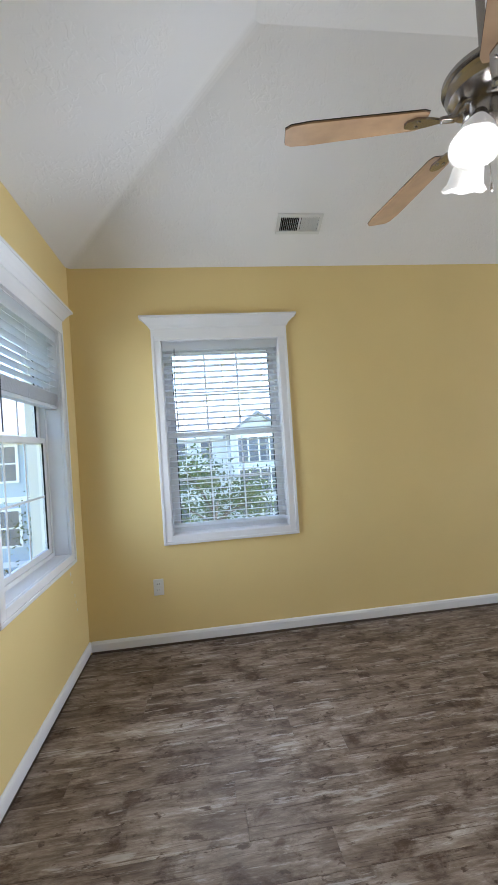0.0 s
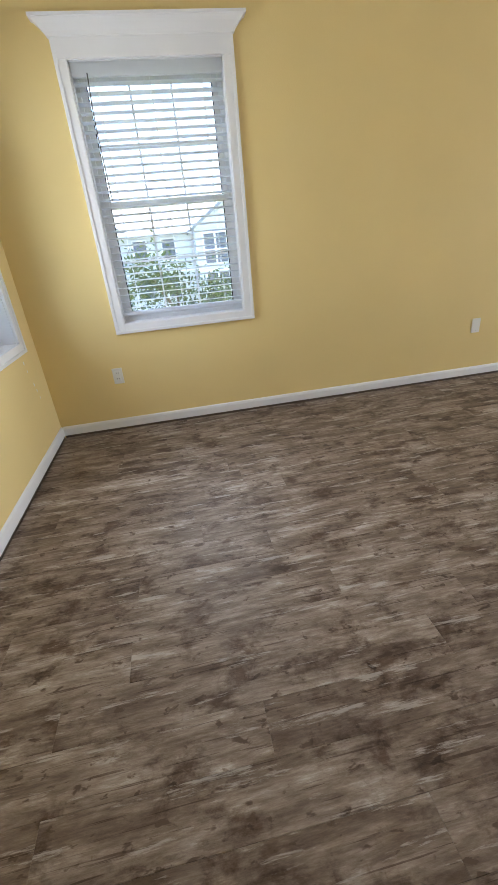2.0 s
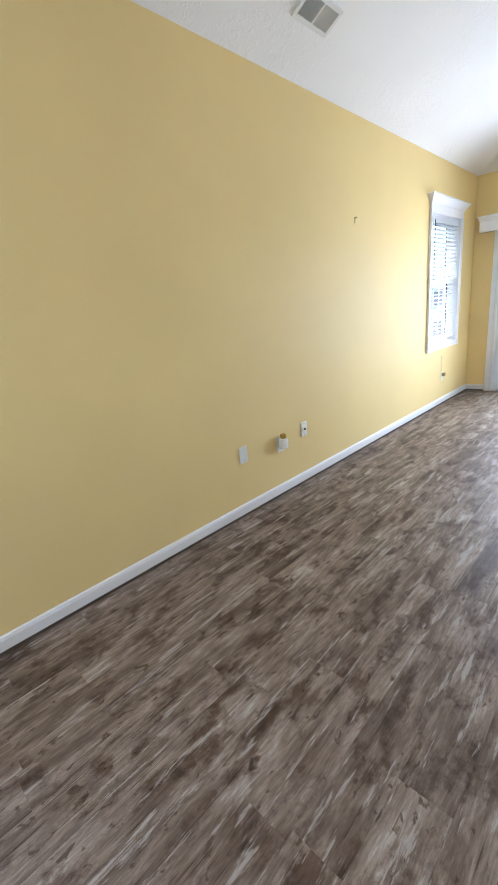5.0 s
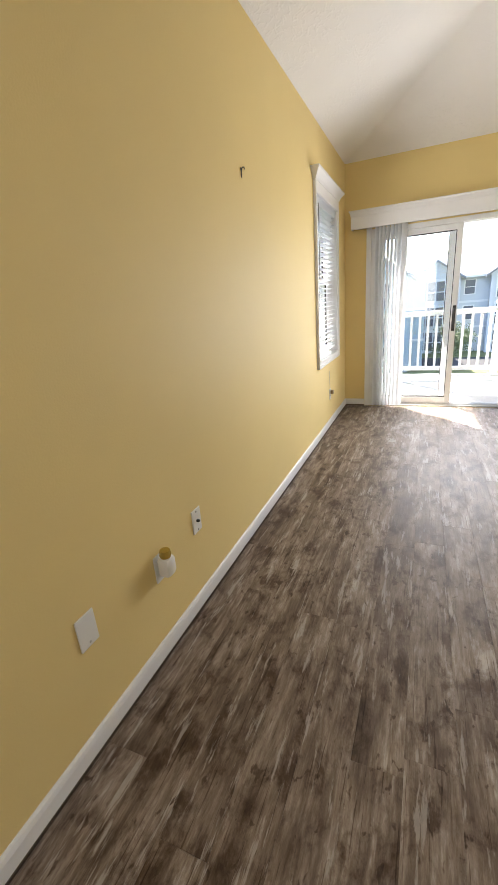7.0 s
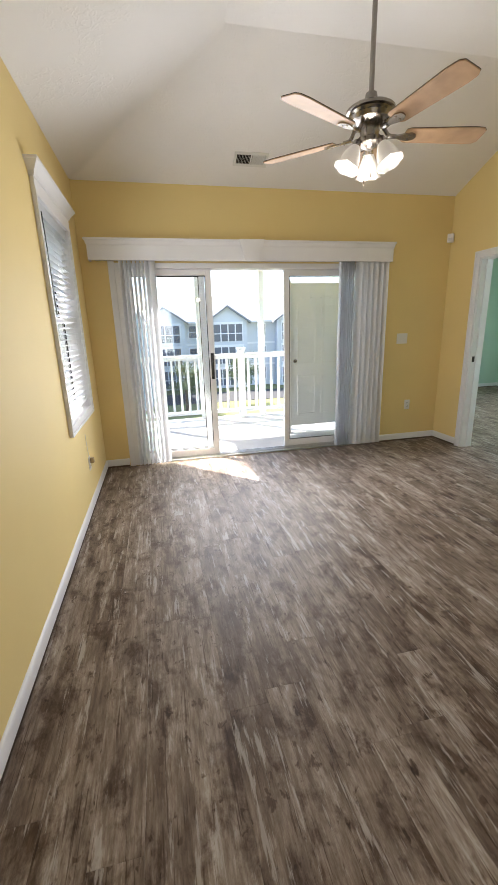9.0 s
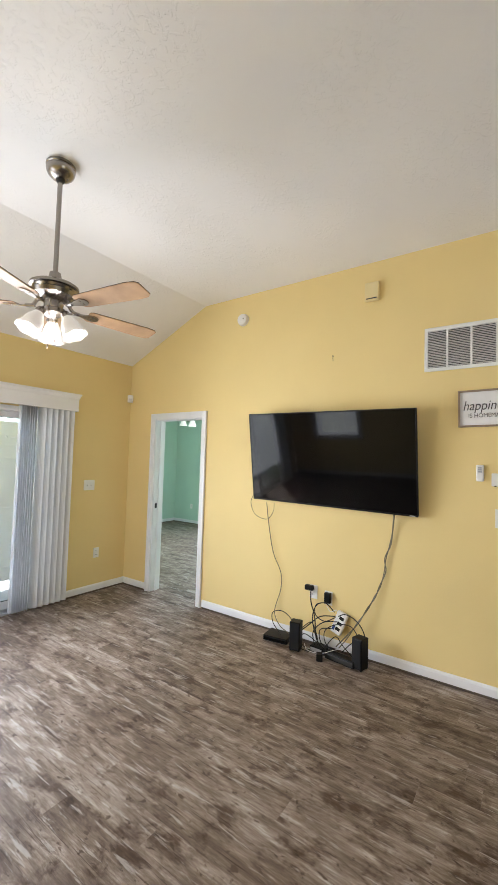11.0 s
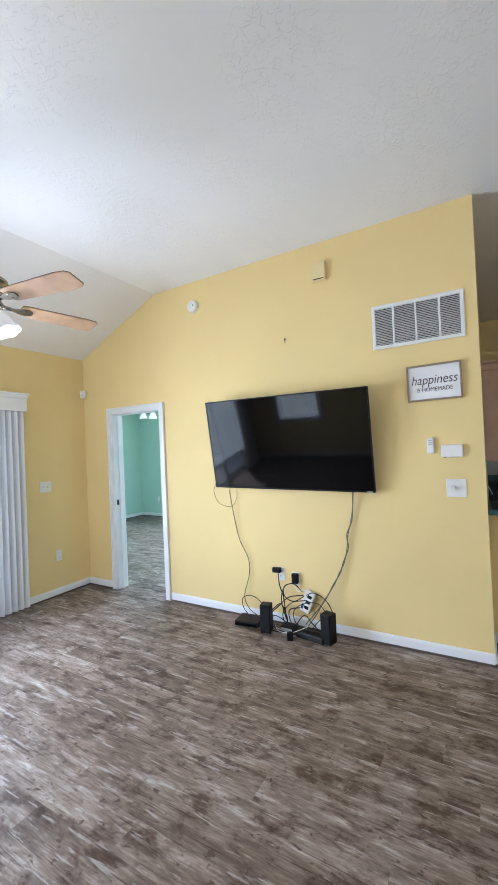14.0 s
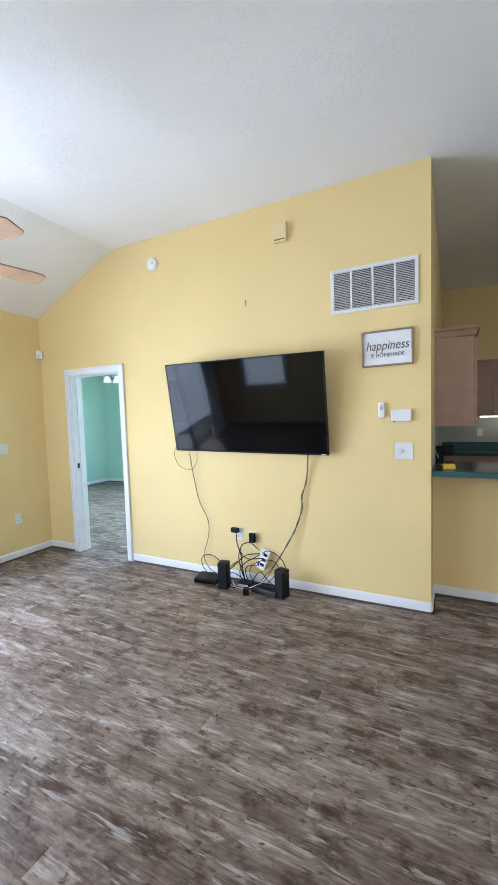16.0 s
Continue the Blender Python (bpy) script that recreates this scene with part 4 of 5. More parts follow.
rm = wall_thing("fan_remote", W, 4.095, 1.527, "east", "small white fan remote in a wall cradle", "remote control")
part("body", boxbm((-0.024, -0.026, -0.058), (0.024, 0, 0.058), 0.008), PLATE, rm)
for k in range(3):
    part("button", boxbm((-0.012, -0.029, 0.005 + k * 0.014), (0.012, -0.025, 0.014 + k * 0.014), 0.002), mat("grey_button", (0.4, 0.42, 0.45), 0.5, var=0) if k == 0 else bpy.data.materials["grey_button"], rm)
ch = wall_thing("door_chime", W, 4.878, 3.0, "east", "cream painted door chime box on the wall", "chime")
part("body", boxbm((-0.058, -0.045, -0.075), (0.058, 0, 0.075), 0.005), IVORY, ch)
part("slot", boxbm((-0.045, -0.047, -0.066), (0.045, -0.0445, -0.058)), DARKMETAL, ch, "dark sound slot")
sm = wall_thing("smoke_alarm", W, 6.215, 3.008, "east", "round white smoke alarm on the wall", "smoke alarm")
bm = bmesh.new()
lathe(bm, [(0.001, 0.045), (0.03, 0.045), (0.055, 0.035), (0.062, 0.015), (0.064, 0.0), (0.001, 0.0)], 32, pose(0, 0, 0, 90, 0, 0))
part("body", bm, PLATE, sm, "", True)
part("indicator", boxbm((0.018, -0.048, -0.006), (0.03, -0.043, 0.006), 0.002), DARKMETAL, sm)
ms = empty("alarm_sensor", pose(W - 0.001, L - 0.001, 2.30, 0, 0, -45), "small white corner alarm sensor", "sensor")
part("body", boxbm((-0.032, -0.075, -0.045), (0.032, -0.022, 0.045), 0.008), PLATE, ms)
part("bracket", boxbm((-0.015, -0.03, -0.02), (0.015, -0.005, 0.02)), PLATE, ms)
part("lens", boxbm((-0.02, -0.079, -0.03), (0.02, -0.073, 0.0), 0.003), ALU, ms)


# ---- electronics on the floor under the television ----
def speaker(x, y, rz, h, label):
    g = empty("loudspeaker", pose(x, y, 0, 0, 0, rz), label, "loudspeaker", "loudspeakers")
    part("cabinet", boxbm((-0.046, -0.045, 0.006), (0.046, 0.045, h), 0.006), BLACK, g)
    part("front_cloth", boxbm((-0.052, -0.038, 0.014), (-0.045, 0.038, h - 0.01), 0.003), mat("speaker_cloth", (0.008, 0.008, 0.009), 0.9, var=0.2, scale=200) if "speaker_cloth" not in bpy.data.materials else bpy.data.materials["speaker_cloth"], g)
    for xx in (-0.035, 0.035):
        for yy in (-0.034, 0.034):
            part("rubber_foot", boxbm((xx - 0.006, yy - 0.006, 0.0), (xx + 0.006, yy + 0.006, 0.007)), BLACK, g)


speaker(3.77, 5.42, 12, 0.235, "small black satellite loudspeaker standing on the floor")
speaker(3.80, 4.88, -14, 0.235, "black loudspeaker standing on plank floor with cables")
db = empty("disc_player", pose(3.84, 5.63, 0, 0, 0, 8), "flat black set-top box lying on the floor", "media box")
part("casing", boxbm((-0.085, -0.11, 0.006), (0.085, 0.11, 0.05), 0.004), BLACK, db)
part("front_strip", boxbm((-0.088, -0.10, 0.016), (-0.084, 0.10, 0.034)), SCREEN, db)
part("foot", boxbm((-0.06, -0.08, 0.0), (0.06, 0.08, 0.007)), BLACK, db)
sbx = empty("soundbar", pose(3.80, 5.06, 0, 0, 0, -8), "black centre soundbar lying on the floor among cables", "loudspeaker")
part("casing", boxbm((-0.035, -0.16, 0.0), (0.035, 0.10, 0.055), 0.01), BLACK, sbx)
part("grille", boxbm((-0.039, -0.15, 0.01), (-0.034, 0.09, 0.045), 0.003), DARKMETAL, sbx)
mdm = empty("power_brick", pose(3.72, 5.18, 0, 0, 0, 25), "small black power brick on the floor", "power supply")
part("casing", boxbm((-0.03, -0.025, 0), (0.03, 0.025, 0.055), 0.006), BLACK, mdm)
rcv = empty("router_box", pose(3.86, 5.25, 0, 0, 0, -4), "small dark box with silver face behind cables", "media box")
part("casing", boxbm((-0.05, -0.06, 0), (0.05, 0.06, 0.05), 0.004), BLACK, rcv)
part("face", boxbm((-0.053, -0.05, 0.008), (-0.049, 0.05, 0.04)), ALU, rcv)
ps = empty("surge_protector", Matrix.Translation((3.925, 5.10, 0.25)) @ pose(0, 0, 0, 0, 12, 0) @ pose(0, 0, 0, 18, 0, 0), "white surge protector leaning on the wall with plugs", "power strip")
part("casing", boxbm((-0.02, -0.045, -0.09), (0.02, 0.045, 0.09), 0.006), PLATE, ps)
for k in range(3):
    part("socket", boxbm((-0.023, -0.03, -0.06 + 0.045 * k), (-0.019, 0.01, -0.035 + 0.045 * k), 0.002), BLACK, ps)
part("blue_switch", boxbm((-0.024, 0.015, -0.07), (-0.019, 0.035, -0.03), 0.002), mat("blue_switch", (0.03, 0.06, 0.2), 0.3, var=0), ps)
for yy, zz, lab in ((5.385, 0.475, "black plug adapter in the wall outlet"), (5.22, 0.425, "black wall transformer plugged above the cables")):
    g = wall_thing("plug_adapter", W, yy, zz, "east", lab, "plug", "plug adapters")
    part("casing", boxbm((-0.045 if yy > 5.3 else -0.025, -0.045, -0.022 if yy > 5.3 else -0.045), (0.03, -0.006, 0.022 if yy > 5.3 else 0.04), 0.006), BLACK, g)
outlet(5.22, 0.415, "east", W, label="white outlet plate behind a black transformer")


def cable(pts, r, material, label):
    g = empty("cable", pose(*pts[0]), label, "cable", "cables under the television")
    o = Vector(pts[0])
    bm = bmesh.new()
    tube(bm, [Vector(p) - o for p in pts], r, 8, 8)
    part("lead", bm, material, g, "", True)


BLK = "black electrical cable looping over the floor"
cable([(3.90, 5.83, 1.18), (3.94, 5.82, 0.95), (3.945, 5.77, 0.72), (3.94, 5.68, 0.55), (3.945, 5.68, 0.40), (3.93, 5.73, 0.20), (3.90, 5.66, 0.10), (3.88, 5.55, 0.06)], 0.004, CABLEW, "thin tan cable hanging from the television")
cable([(3.91, 4.665, 1.19), (3.94, 4.685, 1.05), (3.945, 4.70, 0.94), (3.945, 4.745, 0.83), (3.945, 4.735, 0.73), (3.94, 4.785, 0.60), (3.935, 4.81, 0.52), (3.92, 4.87, 0.42), (3.90, 4.93, 0.30), (3.88, 5.02, 0.18), (3.86, 5.10, 0.08)], 0.0045, CABLEW, "twisted tan cable hanging from the television")
cable([(3.90, 5.98, 1.25), (3.93, 6.03, 1.16), (3.94, 5.98, 1.05), (3.945, 5.85, 1.02), (3.94, 5.78, 1.10), (3.92, 5.76, 1.18)], 0.0026, CABLEW, "thin tan cable loop behind the television")
cable([(3.93, 5.37, 0.45), (3.92, 5.36, 0.36), (3.93, 5.33, 0.25), (3.90, 5.30, 0.12), (3.88, 5.27, 0.05)], 0.005, CABLE, BLK)
cable([(3.93, 5.21, 0.39), (3.90, 5.30, 0.36), (3.91, 5.31, 0.27), (3.90, 5.22, 0.24), (3.91, 5.13, 0.29)], 0.004, CABLE, BLK)
cable([(3.91, 5.13, 0.30), (3.87, 5.25, 0.28), (3.86, 5.36, 0.18), (3.86, 5.46, 0.09), (3.87, 5.52, 0.05)], 0.0042, CABLE, BLK)
cable([(3.91, 5.11, 0.26), (3.87, 5.22, 0.24), (3.85, 5.30, 0.15), (3.84, 5.28, 0.04)], 0.004, CABLE, BLK)
cable([(3.91, 5.12, 0.20), (3.86, 5.24, 0.18), (3.84, 5.22, 0.08), (3.82, 5.12, 0.07)], 0.004, CABLE, BLK)
cable([(3.82, 4.90, 0.22), (3.86, 4.98, 0.27), (3.86, 5.10, 0.255), (3.84, 5.19, 0.19), (3.83, 5.18, 0.10), (3.82, 5.10, 0.05)], 0.0035, CABLE, BLK)
cable([(3.83, 5.60, 0.05), (3.86, 5.70, 0.12), (3.88, 5.72, 0.20), (3.87, 5.62, 0.24), (3.86, 5.52, 0.20), (3.85, 5.46, 0.10)], 0.0035, CABLE, BLK)
cable([(3.80, 5.43, 0.12), (3.86, 5.37, 0.19), (3.87, 5.32, 0.21), (3.86, 5.27, 0.12), (3.85, 5.26, 0.05)], 0.0035, CABLE, BLK)
cable([(3.82, 4.95, 0.06), (3.80, 5.02, 0.13), (3.81, 5.08, 0.18), (3.83, 5.15, 0.11), (3.80, 5.2, 0.02), (3.78, 5.36, 0.012), (3.80, 5.43, 0.03)], 0.0035, CABLE, BLK)
cable([(3.86, 5.05, 0.05), (3.88, 4.98, 0.13), (3.87, 4.93, 0.16), (3.84, 4.90, 0.10)], 0.0035, CABLE, BLK)
cable([(3.88, 5.20, 0.03), (3.83, 5.32, 0.012), (3.84, 5.42, 0.015), (3.87, 5.52, 0.03)], 0.003, PLATE, "white cable lying on the floor")

cable([(3.915, 4.672, 1.19), (3.947, 4.69, 1.04), (3.952, 4.712, 0.93), (3.95, 4.738, 0.82), (3.952, 4.75, 0.72), (3.946, 4.778, 0.60), (3.945, 4.825, 0.51), (3.925, 4.862, 0.42), (3.905, 4.945, 0.29), (3.885, 5.01, 0.17), (3.87, 5.08, 0.07)], 0.004, CABLEW, "twisted tan cable hanging from the television")
cable([(3.90, 5.10, 0.31), (3.84, 5.02, 0.36), (3.83, 4.94, 0.345), (3.82, 4.88, 0.30), (3.82, 4.84, 0.22)], 0.0038, CABLE, BLK)
cable([(3.91, 5.14, 0.33), (3.87, 5.20, 0.40), (3.86, 5.28, 0.37), (3.85, 5.31, 0.26), (3.85, 5.27, 0.10), (3.84, 5.20, 0.02)], 0.004, CABLE, BLK)
cable([(3.84, 5.16, 0.02), (3.80, 5.25, 0.10), (3.81, 5.36, 0.13), (3.83, 5.42, 0.06), (3.82, 5.36, 0.015), (3.79, 5.24, 0.012)], 0.0035, CABLE, BLK)
cable([(3.93, 5.22, 0.36), (3.90, 5.17, 0.33), (3.91, 5.13, 0.35), (3.92, 5.11, 0.33)], 0.003, PLATE, "short white cable at the wall outlet")
cable([(3.87, 5.02, 0.10), (3.80, 5.10, 0.07), (3.77, 5.20, 0.03), (3.79, 5.32, 0.015), (3.85, 5.38, 0.03)], 0.003, PLATE, "white cable lying on the floor")

# ---- kitchen beyond the wall's end ----
bar = empty("bar_counter", pose(4.27, 2.4, 1.03), "teal laminate breakfast bar top on the knee wall", "counter")
part("top", boxbm((-0.28, -1.2, 0.0), (0.33, DEND - 2.4 - 0.002, 0.04), 0.006), TEAL, bar)
lw = empty("sink_counter", pose(4.80, 2.4, 0), "teal laminate counter behind the breakfast bar", "counter")
part("top", boxbm((-0.33, -1.2, 0.88), (0.33, DEND - 2.4 - 0.004, 0.92), 0.005), TEAL, lw)
part("backsplash_lip", boxbm((-0.33, DEND - 2.4 - 0.03, 0.921), (0.33, DEND - 2.4 - 0.004, 1.02), 0.003), TEAL, lw)
part("base", boxbm((-0.33, -1.19, 0.0), (0.30, DEND - 2.4 - 0.01, 0.878)), CAB, lw)


def cabinet(name, m, w, d, z0, z1, doors, label, crown=True):
    """Local x along the wall, front at -y."""
    g = empty(name, m, label, "cabinet", "kitchen cabinets")
    part("carcass", boxbm((-w / 2, -d, z0), (w / 2, 0, z1), 0.002), CAB, g)
    if crown:
        bm = bmesh.new()
        rows = []
        for e, z in ((0.0, z1 - 0.03), (0.012, z1 - 0.02), (0.02, z1 + 0.02), (0.045, z1 + 0.035), (0.045, z1 + 0.05), (0.0, z1 + 0.05)):
            rows.append([bm.verts.new(p) for p in ((-w / 2 - e, 0, z), (-w / 2 - e, -d - e, z), (w / 2 + e, -d - e, z), (w / 2 + e, 0, z))])
        for a, b in zip(rows, rows[1:]):
            for k in range(3):
                bm.faces.new((a[k], a[k + 1], b[k + 1], b[k]))
        part("crown", bm, CAB, g)
    dw = w / doors
    for k in range(doors):
        a, b = -w / 2 + dw * k + 0.012, -w / 2 + dw * (k + 1) - 0.012
        zz0, zz1 = z0 + 0.015, z1 - 0.045
        bm = bmesh.new()
        r = 0.055
        for p, q, s, t in ((a, a + r, zz0, zz1), (b - r, b, zz0, zz1), (a + r, b - r, zz0, zz0 + r), (a + r, b - r, zz1 - r, zz1)):
            box(bm, (p, -d - 0.02, s), (q, -d - 0.001, t), 0.003)
        do = part("door", bm, CAB, g)
        part("raised_panel", boxbm((a + r + 0.012, -d - 0.017, zz0 + r + 0.012), (b - r - 0.012, -d - 0.002, zz1 - r - 0.012), 0.008), CAB, do)
        part("panel_field", boxbm((a + r, -d - 0.008, zz0 + r), (b - r, -d - 0.001, zz1 - r)), CAB, do)
        bm = bmesh.new()
        kx = b - 0.03 if k % 2 == 0 else a + 0.03
        lathe(bm, [(0.001, 0.026), (0.012, 0.024), (0.014, 0.016), (0.006, 0.010), (0.006, 0.0), (0.001, 0.0)], 14, pose(kx, -d - 0.02, zz0 + 0.04, 90, 0, 0))
        part("knob", bm, PLATE, do, "small pale knob", True)
    return g


cabinet("wall_cabinet", pose(5.12, DEND, 0), 0.94, 0.30, 1.37, 2.15, 2, "washed maple wall cabinet with crown moulding")
cabinet("wall_cabinet", pose(KX, 3.04, 0, 0, 0, -90), 0.72, 0.32, 1.41, 2.13, 2, "washed maple double-door wall cabinet above counter")
cabinet("wall_cabinet", pose(KX, 2.30, 0, 0, 0, -90), 0.72, 0.32, 1.41, 2.13, 2, "washed maple double-door wall cabinet beside another")
kc = empty("kitchen_counter", pose(KX - 0.32, 2.2, 0), "teal laminate counter along the far kitchen wall", "counter")
part("top", boxbm((-0.32, -1.4, 0.88), (0.318, DEND - 2.2 - 0.002, 0.92), 0.005), TEAL, kc)
part("backsplash_lip", boxbm((0.29, -1.4, 0.921), (0.318, DEND - 2.2 - 0.002, 1.02), 0.003), TEAL, kc)
for k in range(4):
    a = -1.38 + k * 0.73
    cb = empty("base_cabinet", pose(KX - 0.32, 2.2 + a + 0.36, 0), "washed maple base cabinet under the teal counter", "cabinet", "kitchen cabinets")
    part("carcass", boxbm((-0.27, -0.355, 0.09), (0.31, 0.355, 0.876)), CAB, cb)
    part("drawer", boxbm((-0.29, -0.34, 0.72), (-0.268, 0.34, 0.86), 0.004), CAB, cb)
    for s in (-1, 1):
        d = part("door", boxbm((-0.29, min(0.01 * s, 0.34 * s), 0.11), (-0.268, max(0.01 * s, 0.34 * s), 0.70), 0.004), CAB, cb)
        part("raised_panel", boxbm((-0.297, min(0.07 * s, 0.28 * s), 0.17), (-0.287, max(0.07 * s, 0.28 * s), 0.64), 0.006), CAB, d)
tagged(part("backsplash", boxbm((KX - 0.008, 0.8, 1.02), (KX - 0.001, DEND - 0.001, 1.41)), SPLASH), "plain grey backsplash between counter and cabinets", "backsplash", kind="structure")
tagged(part("backsplash_side", boxbm((4.46, DEND - 0.008, 1.02), (KX - 0.01, DEND - 0.001, 1.37)), SPLASH), "plain grey backsplash under the wall cabinet", "backsplash", kind="structure")
ul = empty("under_cabinet_light", pose(KX - 0.16, 3.04, 1.395), "slim lit lamp under the wall cabinet", "lamp")
part("lens", boxbm((-0.10, -0.22, -0.012), (0.06, 0.22, 0.014), 0.003), mat("warm_lens", (0.9, 0.8, 0.5), 0.4, var=0, emit=0.22, ecol=(1.0, 0.82, 0.45)), ul)
outk = outlet(3.25, 1.16, "east", KX - 0.008, label="white outlet plate on the kitchen backsplash")
kl = empty("ceiling_light", pose(5.88, 2.36, FLAT), "rectangular fluorescent ceiling light with a lit lens", "ceiling light")
bm = bmesh.new()
prism(bm, [(-0.20, 0.0), (0.20, 0.0), (0.165, -0.10), (-0.165, -0.10)], "y", -0.64, 0.64)
part("housing", bm, HOUSING, kl)
part("diffuser", boxbm((-0.15, -0.60, -0.108), (0.15, 0.60, -0.099), 0.003), LENS, kl)
rl = empty("recessed_light", pose(4.62, 2.93, FLAT), "round recessed ceiling light, switched on", "ceiling light")
bm = bmesh.new()
lathe(bm, [(0.055, -0.001), (0.085, -0.001), (0.085, -0.008), (0.06, -0.012), (0.055, -0.001)], 32)
part("trim_ring", bm, HOUSING, rl)
bm = bmesh.new()
lathe(bm, [(0.001, -0.006), (0.058, -0.006), (0.058, -0.001), (0.001, -0.001)], 32)
part("diffuser", bm, LENS, rl)
cm = empty("coffee_maker", pose(4.60, 3.67, 0.92) @ Matrix.Diagonal((0.62, 0.62, 0.95, 1)), "black coffee maker with a white cord on counter", "coffee maker")
part("base", boxbm((-0.10, -0.10, 0.0), (0.10, 0.12, 0.03), 0.008), BLACK, cm)
part("tower", boxbm((-0.07, 0.02, 0.03), (0.07, 0.12, 0.30), 0.012), BLACK, cm)
part("brew_head", boxbm((-0.10, -0.10, 0.22), (0.10, 0.02, 0.31), 0.012), BLACK, cm)
bm = bmesh.new()
lathe(bm, [(0.001, 0.031), (0.06, 0.031), (0.068, 0.08), (0.05, 0.15), (0.052, 0.165), (0.001, 0.165)], 24, Matrix.Translation((0, -0.045, 0)))
part("carafe", bm, SCREEN, cm, "dark glass carafe", True)
bm = bmesh.new()
tube(bm, [(-0.10, 0.08, 0.2), (-0.14, 0.13, 0.27), (-0.15, 0.17, 0.2), (-0.13, 0.12, 0.10), (-0.12, 0.10, 0.01)], 0.004)
part("cord", bm, PLATE, cm)
sp = empty("sponge", pose(4.14, 3.66, 1.07, 0, 0, 10), "yellow and black sponge on the bar top", "sponge")
part("sponge_body", boxbm((-0.04, -0.06, 0.0), (0.04, 0.03, 0.035), 0.006), YELLOWP, sp)
part("scouring_end", boxbm((-0.04, 0.0305, 0.0), (0.04, 0.06, 0.034), 0.006), BLACK, sp)

# ---- bedroom beyond the doorway ----
bf = empty("ceiling_lamp", pose(6.62, 9.47, 2.74), "ceiling lamp with lit frosted shades in bedroom", "ceiling light")
bm = bmesh.new()
lathe(bm, [(0.001, 0.0), (0.07, 0.0), (0.07, -0.02), (0.02, -0.04), (0.015, -0.36), (0.06, -0.37), (0.06, -0.41), (0.001, -0.42)], 24)
part("stem", bm, NICKEL, bf, "", True)
for k in range(3):
    bm = bmesh.new()
    a = radians(120 * k + 15)
    lathe(bm, [(0.02, -0.39), (0.05, -0.42), (0.06, -0.46), (0.08, -0.50), (0.001, -0.485)], 20, Matrix.Translation((0.12 * math.cos(a), 0.12 * math.sin(a), 0)))
    part("shade", bm, SHADE, bf, "lit frosted glass shade", True)
outlet(10.62, 0.42, "east", BX, label="white outlet plate on mint bedroom wall")

# ---- balcony ----
DY = 10.25
structure("balcony_floor", boxbm((-0.15, L + T, -0.2), (W + 0.02, DY + 0.15, -0.04)), DECK, "pale concrete balcony floor in sun and shade")
RZ = 3.2
structure("balcony_roof", boxbm((-0.08, L + T, RZ), (W + 0.02, DY + 0.2, RZ + 0.25)), VINYL, "white boxed balcony roof")


def railing(p, q, n, label):
    """White vinyl rail from p to q with n balusters between."""
    g = empty("balcony_railing", pose(p[0], p[1], -0.04), label, "railing", "balcony railings")
    d = Vector((q[0] - p[0], q[1] - p[1], 0))
    ln = d.length
    rot = pose(0, 0, 0, 0, 0, math.degrees(math.atan2(d.y, d.x)))
    for nm, z0, z1, w in (("top_rail", 0.98, 1.06, 0.045), ("bottom_rail", 0.09, 0.15, 0.03)):
        o = part(nm, boxbm((0, -w, z0), (ln, w, z1), 0.008), VINYL, g)
        o.matrix_basis = rot
    me = mesh_of("baluster", boxbm((-0.019, -0.019, 0.15), (0.019, 0.019, 0.98), 0.003), VINYL)
    for k in range(n):
        o = part("baluster", me, VINYL, g)
        o.matrix_basis = rot @ Matrix.Translation((ln * (k + 0.5) / n, 0, 0))
    return g


def post(x, y, h, w):
    g = empty("balcony_post", pose(x, y, -0.04), "square white vinyl railing post with a cap" if h < 2 else "square white balcony roof column", "post", "balcony posts")
    part("shaft", boxbm((-w, -w, 0), (w, w, h), 0.006), VINYL, g)
    part("cap", boxbm((-w - 0.015, -w - 0.015, h - (0.0 if h < 2 else 0.08)), (w + 0.015, w + 0.015, h + (0.03 if h < 2 else 0.0)), 0.008), VINYL, g)


railing((0.0, DY), (1.93, DY), 15, "white vinyl balcony railing with square balusters")
railing((2.03, DY), (W - 0.1, DY), 14, "white vinyl balcony railing with square balusters")
railing((-0.05, L + T + 0.05), (-0.05, DY - 0.06), 16, "white vinyl side railing of the balcony")
post(1.98, DY, 1.12, 0.05)
for xx in (-0.02, 1.33, 2.36):
    post(xx, DY + 0.10, RZ + 0.04, 0.045)

# storage door standing on the balcony
cl = empty("storage_door", pose(2.33, 8.87, -0.04), "white six-panel storage door on the balcony", "door")
bm = bmesh.new()
box(bm, (0.0, 0.0, 0.0), (0.06, 0.09, 2.02), 0.004)
box(bm, (0.86, 0.0, 0.0), (1.60, 0.09, 2.02), 0.004)
part("frame", bm, DOORPAINT, cl)
d = part("door", boxbm((0.065, 0.03, 0.10), (0.855, 0.07, 1.99), 0.003), DOORPAINT, cl)
for a, b in ((0.15, 0.42), (0.50, 0.77)):
    for z0, z1 in ((0.25, 0.80), (0.95, 1.45), (1.54, 1.72)):
        bm = bmesh.new()
        for p, q, r, w in ((a, b, z0, z0 + 0.02), (a, b, z1 - 0.02, z1), (a, a + 0.02, z0 + 0.02, z1 - 0.02), (b - 0.02, b, z0 + 0.02, z1 - 0.02)):
            box(bm, (p, 0.022, r), (q, 0.031, w), 0.002)
        part("panel_moulding", bm, DOORPAINT, d)
bm = bmesh.new()
box(bm, (0.16, 0.018, 1.80), (0.76, 0.03, 1.83), 0.003)
